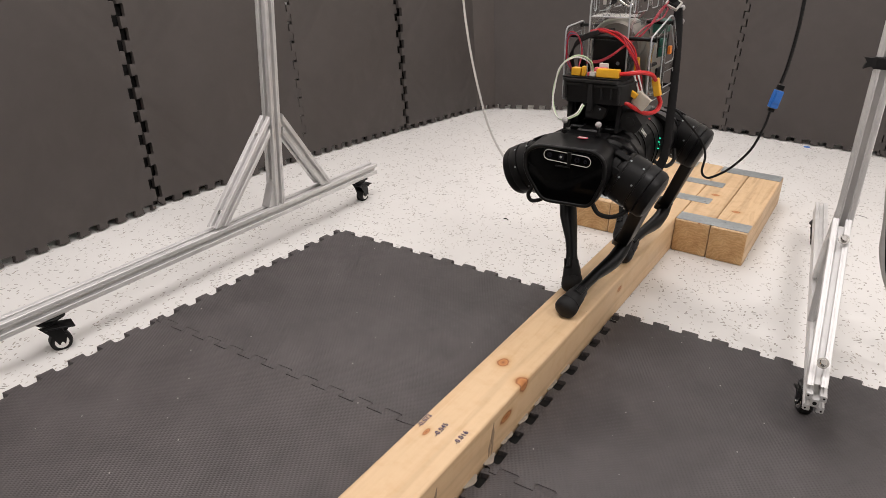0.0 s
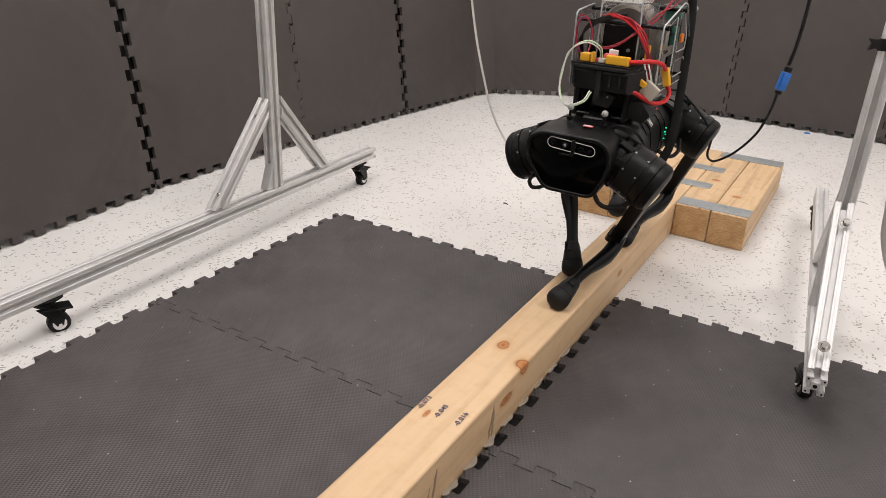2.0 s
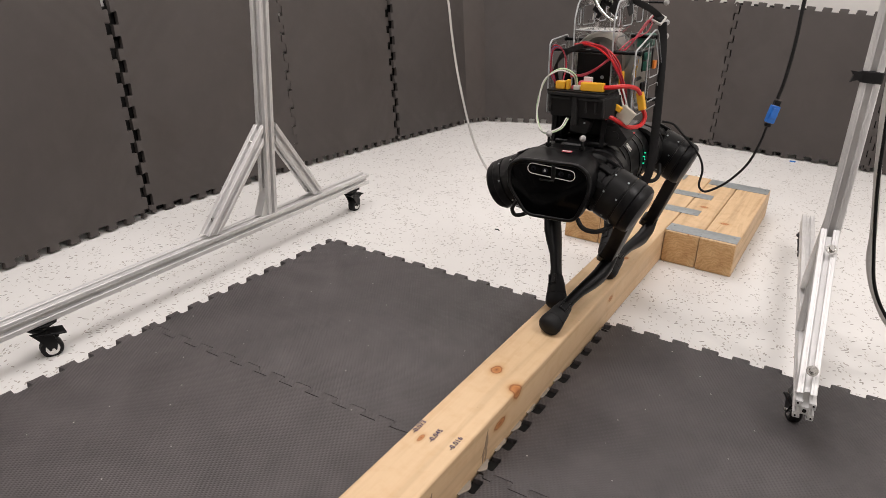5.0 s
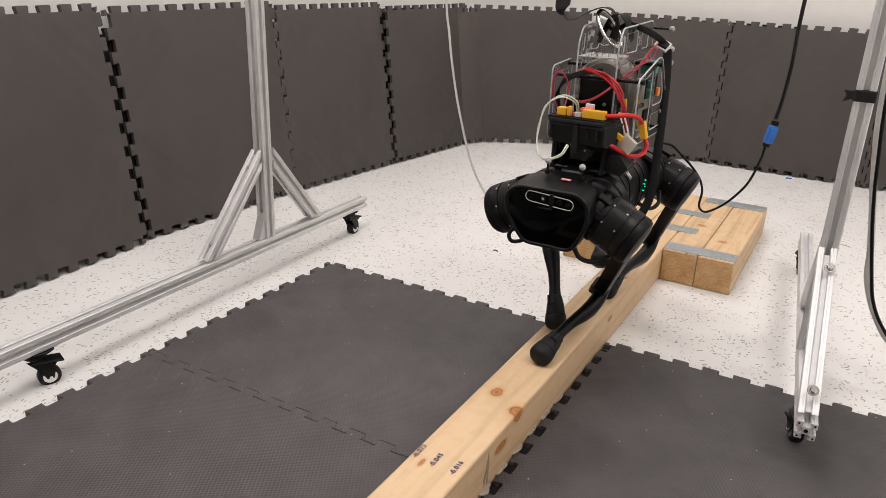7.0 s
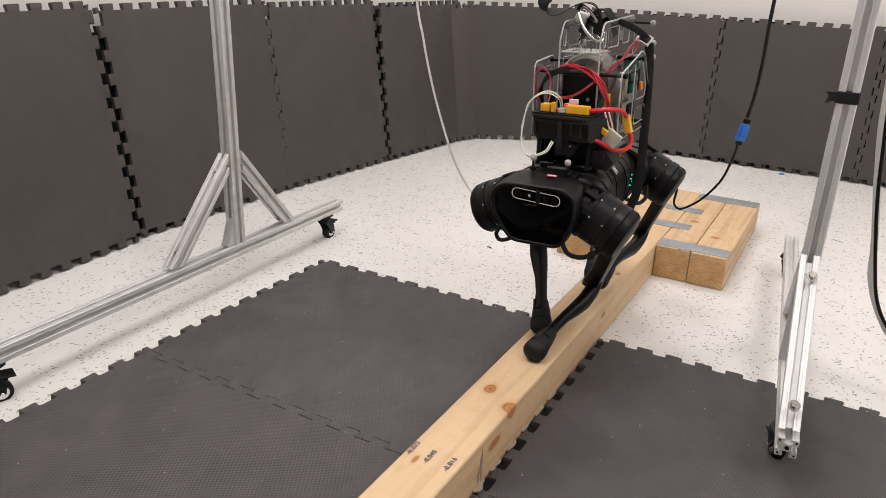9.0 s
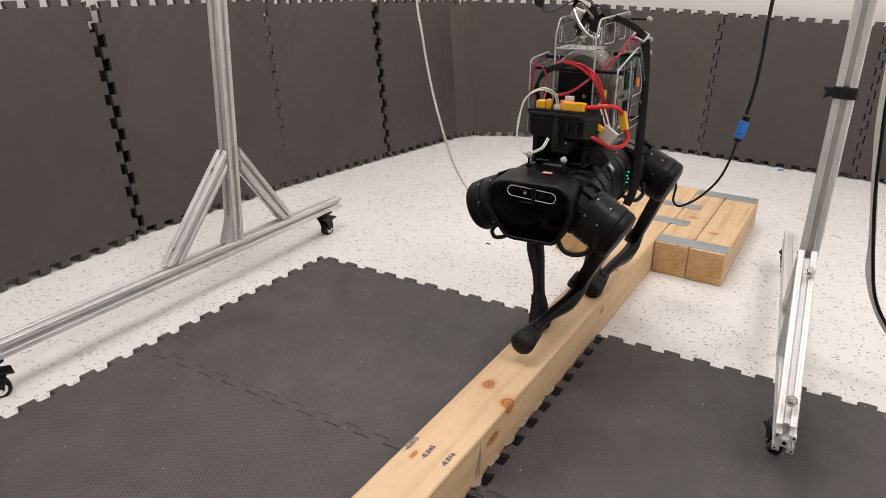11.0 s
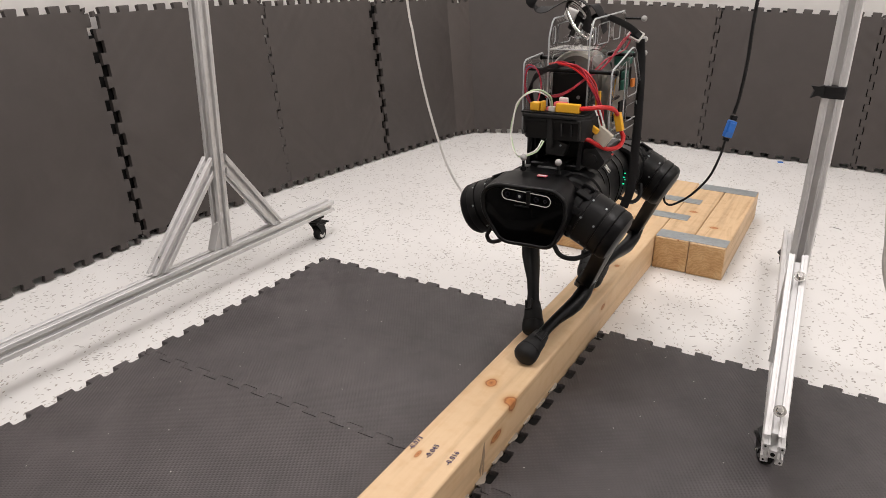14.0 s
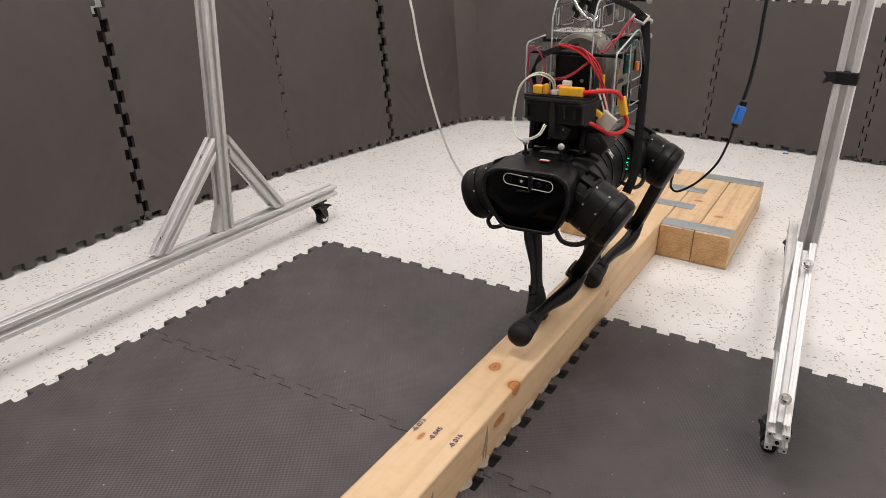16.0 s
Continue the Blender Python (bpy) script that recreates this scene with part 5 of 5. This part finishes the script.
# ---------------------------------------------------------------- loose cables
def ribbon(bm, rows, half, thick=0.0009):
    """A flat band through (place, direction of its width) rows."""
    line, wide = smooth_line([p for p, _ in rows], 7), smooth_line([w for _, w in rows], 7)
    rings = []
    for i, (p, w) in enumerate(zip(line, wide)):
        d = (line[min(i + 1, len(line) - 1)] - line[max(i - 1, 0)]).normalized()
        w = (w - d * w.dot(d)).normalized()
        nrm = d.cross(w)
        rings.append([bm.verts.new(p + w * half * a + nrm * thick * b) for a, b in ((-1, -0.6), (-0.8, -1), (0.8, -1), (1, -0.6), (1, 0.6), (0.8, 1), (-0.8, 1), (-1, 0.6))])
    for p, q in zip(rings, rings[1:]):
        for i in range(8):
            bm.faces.new((p[i], p[(i + 1) % 8], q[(i + 1) % 8], q[i]))
    bm.faces.new(rings[0][::-1]), bm.faces.new(rings[-1])


def hoist_strap():
    ob = thing("hoist_strap", "wide black webbing hoist strap hanging from above to the robot's ring", "strap", m=pose(0, 0.435, 0.36))
    bm = B()
    ribbon(bm, [((-0.060, 0.0, 1.30), (1, 0, 0)), ((-0.080, -0.01, 0.80), (1, 0, 0)), ((-0.090, -0.03, 0.42), (1, 0, 0)), ((-0.0925, -0.03, 0.360), (1, -0.1, 0)), ((-0.091, -0.034, 0.338), (0.9, -0.4, -0.2)), ((-0.080, -0.034, 0.327), (0.5, -0.8, -0.35)),
                ((-0.062, -0.032, 0.3265), (0.1, -0.95, -0.25)), ((-0.043, -0.03, 0.335), (0, -0.97, -0.15)), ((-0.018, -0.03, 0.3445), (0, -0.97, 0.0)), ((0.000, -0.028, 0.3425), (0.15, -0.95, 0)), ((0.0105, -0.026, 0.330), (0.4, -0.85, 0)), ((0.012, -0.024, 0.312), (0.6, -0.75, 0)), ((0.008, -0.022, 0.290), (0.7, -0.6, 0))], 0.0155)
    part("webbing", bm, WEB, ob)
    bm = B()
    ribbon(bm, [((0.034, 0.010, 0.288), (0, 1, 0)), ((0.026, 0.004, 0.318), (0.2, 1, 0)), ((0.012, 0.0, 0.334), (0.3, 1, 0)), ((-0.006, 0.002, 0.326), (0.2, 1, 0)), ((-0.020, 0.006, 0.300), (0.1, 1, 0)), ((-0.030, 0.008, 0.278), (0, 1, 0))], 0.0130)
    part("webbing_loop", bm, WEB, ob)
    return ob


def white_cable():
    ob = thing("signal_cable", "flat white cable hanging down to the robot's flank", "cable", m=pose(0, 0.435, 0.36))
    bm = B()
    tube(bm, [(-0.38, -0.05, 1.35), (-0.352, -0.05, 0.7), (-0.3315, -0.05, 0.36), (-0.3213, -0.05, 0.282), (-0.3134, -0.05, 0.228), (-0.2978, -0.05, 0.151), (-0.2726, -0.05, 0.061), (-0.2532, -0.05, 0.010), (-0.2296, -0.05, -0.029), (-0.200, -0.062, -0.052), (-0.165, -0.085, -0.052), (-0.13, -0.12, -0.03)], 0.0036, 8, 6, flat=0.45)
    part("cable", bm, GREY_CABLE, ob)
    return ob


def network_cable():
    ob = thing("network_cable", "black network cable with a blue coupler looping to the robot's rear", "cable", m=pose(0, 0, 0))
    bm = B()
    tube(bm, [(0.275, 0.62, 1.5), (0.272, 0.61, 1.0), (0.262, 0.60, 0.70), (0.262, 0.60, 0.60), (0.258, 0.60, 0.53), (0.252, 0.60, 0.490)], 0.0036, 8)
    part("cable", bm, RUBBER, ob)
    bm = B()
    m = pose(0.2485, 0.60, 0.458, 0, 12, 35) @ Matrix.Diagonal((0.86, 0.86, 0.95, 1))
    box(bm, (-0.010, -0.007, -0.0185), (0.010, 0.007, 0.0185), 0.002, m, seg=2)
    box(bm, (-0.0085, -0.0095, -0.008), (0.0085, 0.0095, 0.014), 0.001, m)
    cp = part("coupler", bm, BLUE, ob, "bright blue plastic coupler", smooth=0)
    bm = B()
    box(bm, (-0.0075, -0.005, 0.020), (0.0075, 0.005, 0.030), 0.001, m)
    part("plug", bm, BLACK, cp, smooth=0)
    bm = B()
    box(bm, (-0.0065, -0.005, -0.027), (0.0065, 0.005, -0.020), 0.001, m)
    part("plug", bm, BLACK, cp, smooth=0)
    bm = B()
    tube(bm, [(0.243, 0.60, 0.432), (0.238, 0.60, 0.400), (0.222, 0.60, 0.350), (0.190, 0.60, 0.305), (0.158, 0.60, 0.279), (0.143, 0.60, 0.276), (0.134, 0.60, 0.288), (0.136, 0.60, 0.318), (0.130, 0.59, 0.345), (0.112, 0.58, 0.372), (0.086, 0.57, 0.399), (0.066, 0.565, 0.416), (0.045, 0.555, 0.420)], 0.0025, 8, 6)
    part("cable", bm, RUBBER, ob)
    return ob


def post_cables():
    ob = thing("cable_pair", "black and pale grey cables hanging from above beside the gantry post", "cable", m=pose(0, 0, 0))
    bm = B()
    tube(bm, [(0.428 + 0.030, 0.50, 1.6), (0.428 + 0.024, 0.50, 1.0), (0.428 + 0.032, 0.50, 0.62), (0.428 + 0.044, 0.50, 0.47), (0.428 + 0.057, 0.50, 0.371), (0.428 + 0.079, 0.50, 0.259), (0.428 + 0.094, 0.50, 0.203), (0.428 + 0.119, 0.50, 0.158), (0.428 + 0.17, 0.51, 0.10), (0.428 + 0.26, 0.53, 0.05)], 0.0032)
    part("cable", bm, BLACK, ob, "black cable hanging down beside the post")
    bm = B()
    tube(bm, [(0.428 + 0.028, 0.51, 1.6), (0.428 + 0.022, 0.51, 0.9), (0.428 + 0.028, 0.51, 0.58), (0.428 + 0.044, 0.51, 0.44), (0.428 + 0.056, 0.51, 0.371), (0.428 + 0.068, 0.51, 0.30), (0.428 + 0.076, 0.51, 0.24), (0.428 + 0.103, 0.51, 0.175), (0.428 + 0.148, 0.52, 0.115), (0.428 + 0.248, 0.545, 0.055)], 0.0062, 10, 6, flat=0.22, up=(0, -1, 0))
    part("cable", bm, GREY_CABLE, ob, "pale grey cable hanging down beside the post")
    return ob


STRAP, WHITE_CABLE, NET_CABLE, POST_CABLES = hoist_strap(), white_cable(), network_cable(), post_cables()


# ---------------------------------------------------------------- what moves
ROBOT_ROWS = [(0, -0.0136, 0.452, 0.3639, -0.32, -2.89, 0.75), (0.5, -0.0079, 0.4502, 0.3604, -0.48, -1.4, 0.14), (1, -0.0099, 0.4506, 0.3602, -0.49, -1.64, 0.28), (1.5, -0.0085, 0.447, 0.3608, -0.04, -1.01, 0.14), (2, -0, 0.435, 0.36, -0, -0, 0), (2.5, -0.0007, 0.4225, 0.3614, 0.09, -0.47, 0.44), (3, -0.005, 0.4241, 0.3602, -0.12, -0.65, 0.45), (3.5, -0.0042, 0.4229, 0.3608, 0.01, -0.22, 0.44), (4, -0.0042, 0.41, 0.3644, -0.23, -1.21, 0.77), (6.5, -0.0035, 0.3962, 0.3615, -0.46, -0.5, 0.19), (7, -0.0003, 0.3893, 0.3612, -0.18, -0.3, -0.19), (7.5, -0.0047, 0.3798, 0.363, -0.21, -1.17, 0.63), (8, -0.0051, 0.3805, 0.3608, -0.4, -0.59, 0.58), (8.5, -0.0071, 0.3827, 0.3604, -0.22, -0.83, 0.65), (9, -0.008, 0.3738, 0.3644, -0.28, -1.94, 0.63), (11.5, -0.0058, 0.3616, 0.3631, -0.18, -1.76, 0.5), (12, -0.0017, 0.3495, 0.3629, -0.1, -1.25, 0.64), (12.5, -0.0044, 0.3433, 0.3638, -0.23, -1.81, 0.83), (13, -0.0044, 0.3371, 0.3631, -0.51, -1.46, 1.14), (13.5, -0.003, 0.339, 0.3622, -0.46, -1.56, 0.97), (14, -0.0038, 0.3358, 0.3627, -0.78, -1.92, 0.58), (14.5, -0.0079, 0.331, 0.3654, -0.34, -2.09, 0.82), (15, -0.0149, 0.3299, 0.3665, -0.54, -3.7, 0.99), (15.5, -0.0059, 0.3213, 0.3655, -0.35, -2.27, 1.02), (16, -0.0082, 0.3236, 0.3649, -0.24, -2.12, 0.81)]
GANTRY_ROWS = [(0, 0, 0, 0), (0.5, 0, 0, 0), (1, 0, 0, 0), (1.5, 0, 0, 0), (2, 0, 0, 0), (2.5, 0, 0, 0), (3, 0, 0, 0), (3.5, 0, 0, 0), (4, 0, 0, 0), (6.5, 0, 0, 0), (7, 0.0004, -0.0026, -0.16), (7.5, -0.0014, -0.0288, -0.37), (8, -0.0057, -0.0661, 0.82), (8.5, -0.0066, -0.076, 0.32), (9, -0.0077, -0.0785, -0.05), (11.5, -0.0079, -0.0802, -0.11), (12, -0.0069, -0.08, 0.04), (12.5, -0.0074, -0.0822, -0.15), (13, -0.0099, -0.0918, -0.74), (13.5, -0.0171, -0.119, -1.3), (14, -0.0172, -0.1288, -1), (14.5, -0.0176, -0.1292, -0.9), (15, -0.0169, -0.1301, -0.78), (15.5, -0.0172, -0.1322, -0.79), (16, -0.0172, -0.1311, -1)]
COUPLER_ROWS = [(0, 0.0072, 0.0188), (1.5, 0.0129, 0.0214), (3.5, 0.0208, 0.019), (6.5, 0.0277, 0.0149), (7, 0.03, 0.0143), (7.5, 0.0207, 0.0106), (8, 0.0015, 0.0062), (8.5, -0.0008, 0.0057), (9, -0.0062, 0.0056), (11.5, -0.0017, 0.0019), (12, 0.0005, 0.0016), (12.5, -0.0002, 0.0003), (13, -0.0027, -0.0022), (13.5, -0.0171, -0.0049), (14, -0.0209, -0.0083), (14.5, -0.021, -0.0077), (15, -0.0258, -0.0067), (15.5, -0.0179, -0.0061), (16, -0.0202, -0.0064)]
CABLE_LEAN = [(0, -1.5), (4, -0.7), (6.5, -0.3), (7, -0.2), (8, -3.8), (9, -4.3), (11.5, -2.6), (12.5, -1.3), (13, -1.8), (14.5, -3.5), (16, -3.7)]
CYCLE = 5.0


def with_gaps(rows):
    """Fills the unseen stretches from the same phase of the walking cycle."""
    table = {r[0]: np.array(r[1:]) for r in rows}
    drift = (table[16] - table[1]) / 15.0
    for t, src in ((4.5, (14.5,)), (5.0, (0, 15)), (5.5, (0.5, 15.5)), (6.0, (1, 16)), (9.5, (14.5,)), (10.0, (0, 15)), (10.5, (0.5, 15.5)), (11.0, (1, 16))):
        table[t] = sum(table[s] + drift * (t - s) for s in src) / len(src)
    return sorted(table.items())


STEP = 0.0410
# foot: first place, sideways place, start of its swing within the cycle
FEET = {(1, -1): (0.215, 0.013, 0.10), (-1, -1): (0.317, -0.018, 2.55), (-1, 1): (0.630, -0.018, 1.35), (1, 1): (0.527, 0.020, 3.85)}
SWING = 1.15


def foot_at(leg, t):
    y, x, start = FEET[leg]
    k = (t - start) / CYCLE
    n = math.floor(k)
    u = min(1.0, (t - start - n * CYCLE) / SWING)
    e = u * u * (3 - 2 * u)
    lift = 0.036 * math.sin(math.pi * u) if u < 1 else 0.0
    return Vector((x - 0.010 * math.sin(math.pi * u), y - STEP * (n + e) if n >= 0 else y, 0.1090 + lift))


def motions():
    body = with_gaps(ROBOT_ROWS)
    times = np.array([t for t, _ in body])
    vals = np.array([v for _, v in body])
    def body_at(t):
        return pose(*[float(np.interp(t, times, vals[:, i])) for i in range(6)])
    rows = [(t, pose(*[float(c) for c in v])) for t, v in body]
    walk(ROBOT, rows)
    hang = [(t, pose(float(v[0]), float(v[1]), float(v[2]), 0, float(v[4]) * 0.5, 0)) for t, v in body]
    walk(STRAP, hang)
    lean_t, lean_a = zip(*CABLE_LEAN)
    swing = Matrix.Translation((-0.20, -0.062, -0.052))
    walk(WHITE_CABLE, [(t, m @ swing @ Matrix.Rotation(radians(float(np.interp(t, lean_t, lean_a))), 4, "Y") @ swing.inverted()) for t, m in hang])
    ticks = sorted(set([k * 0.25 for k in range(65)]))
    for (sx, sy), (hip, thigh, calf) in LEGS.items():
        tracks = ([], [], [])
        for t in ticks:
            v = body_at(t).inverted() @ foot_at((sx, sy), t) - Vector((sx * HIP_X, sy * HIP_Y, HIP_Z))
            down = -math.sqrt(max(1e-6, v.x ** 2 + v.z ** 2 - OFF[sx] ** 2))
            roll = math.atan2(down, sx * OFF[sx]) - math.atan2(v.z, v.x)
            reach = min(0.399, math.hypot(v.y, down))
            bend, aim = math.acos(reach / (2 * LINK)), math.atan2(v.y, -down)
            turn = Matrix.Rotation(roll, 4, "Y")
            base = Matrix.Translation((sx * HIP_X, sy * HIP_Y, HIP_Z)) @ turn
            up = base @ Matrix.Translation((sx * OFF[sx], 0, 0)) @ Matrix.Rotation(aim + bend, 4, "X")
            low = up @ Matrix.Translation((0, 0, -LINK)) @ Matrix.Rotation(-2 * bend, 4, "X")
            for tr, m in zip(tracks, (base, up, low)):
                tr.append((t, m))
        for ob, tr in zip((hip, thigh, calf), tracks):
            walk(ob, tr)
    px, py = -0.2, 0.3
    walk(GANTRY, [(t, pose(px + dx, py + dy, 0) @ pose(0, 0, 0, 0, 0, a) @ pose(-px, -py, 0)) for t, dx, dy, a in GANTRY_ROWS])
    walk(POST_CABLES, [(t, pose(dx, 0, 0)) for t, dx in ((0, 0), (7, 0), (7.5, 0.012), (8, 0.018), (9, 0.021), (12.5, 0.021), (13, 0.030), (13.5, 0.05), (16, 0.05))])
    walk(NET_CABLE, [(t, pose(dx, 0, dz)) for t, dx, dz in COUPLER_ROWS])


motions()
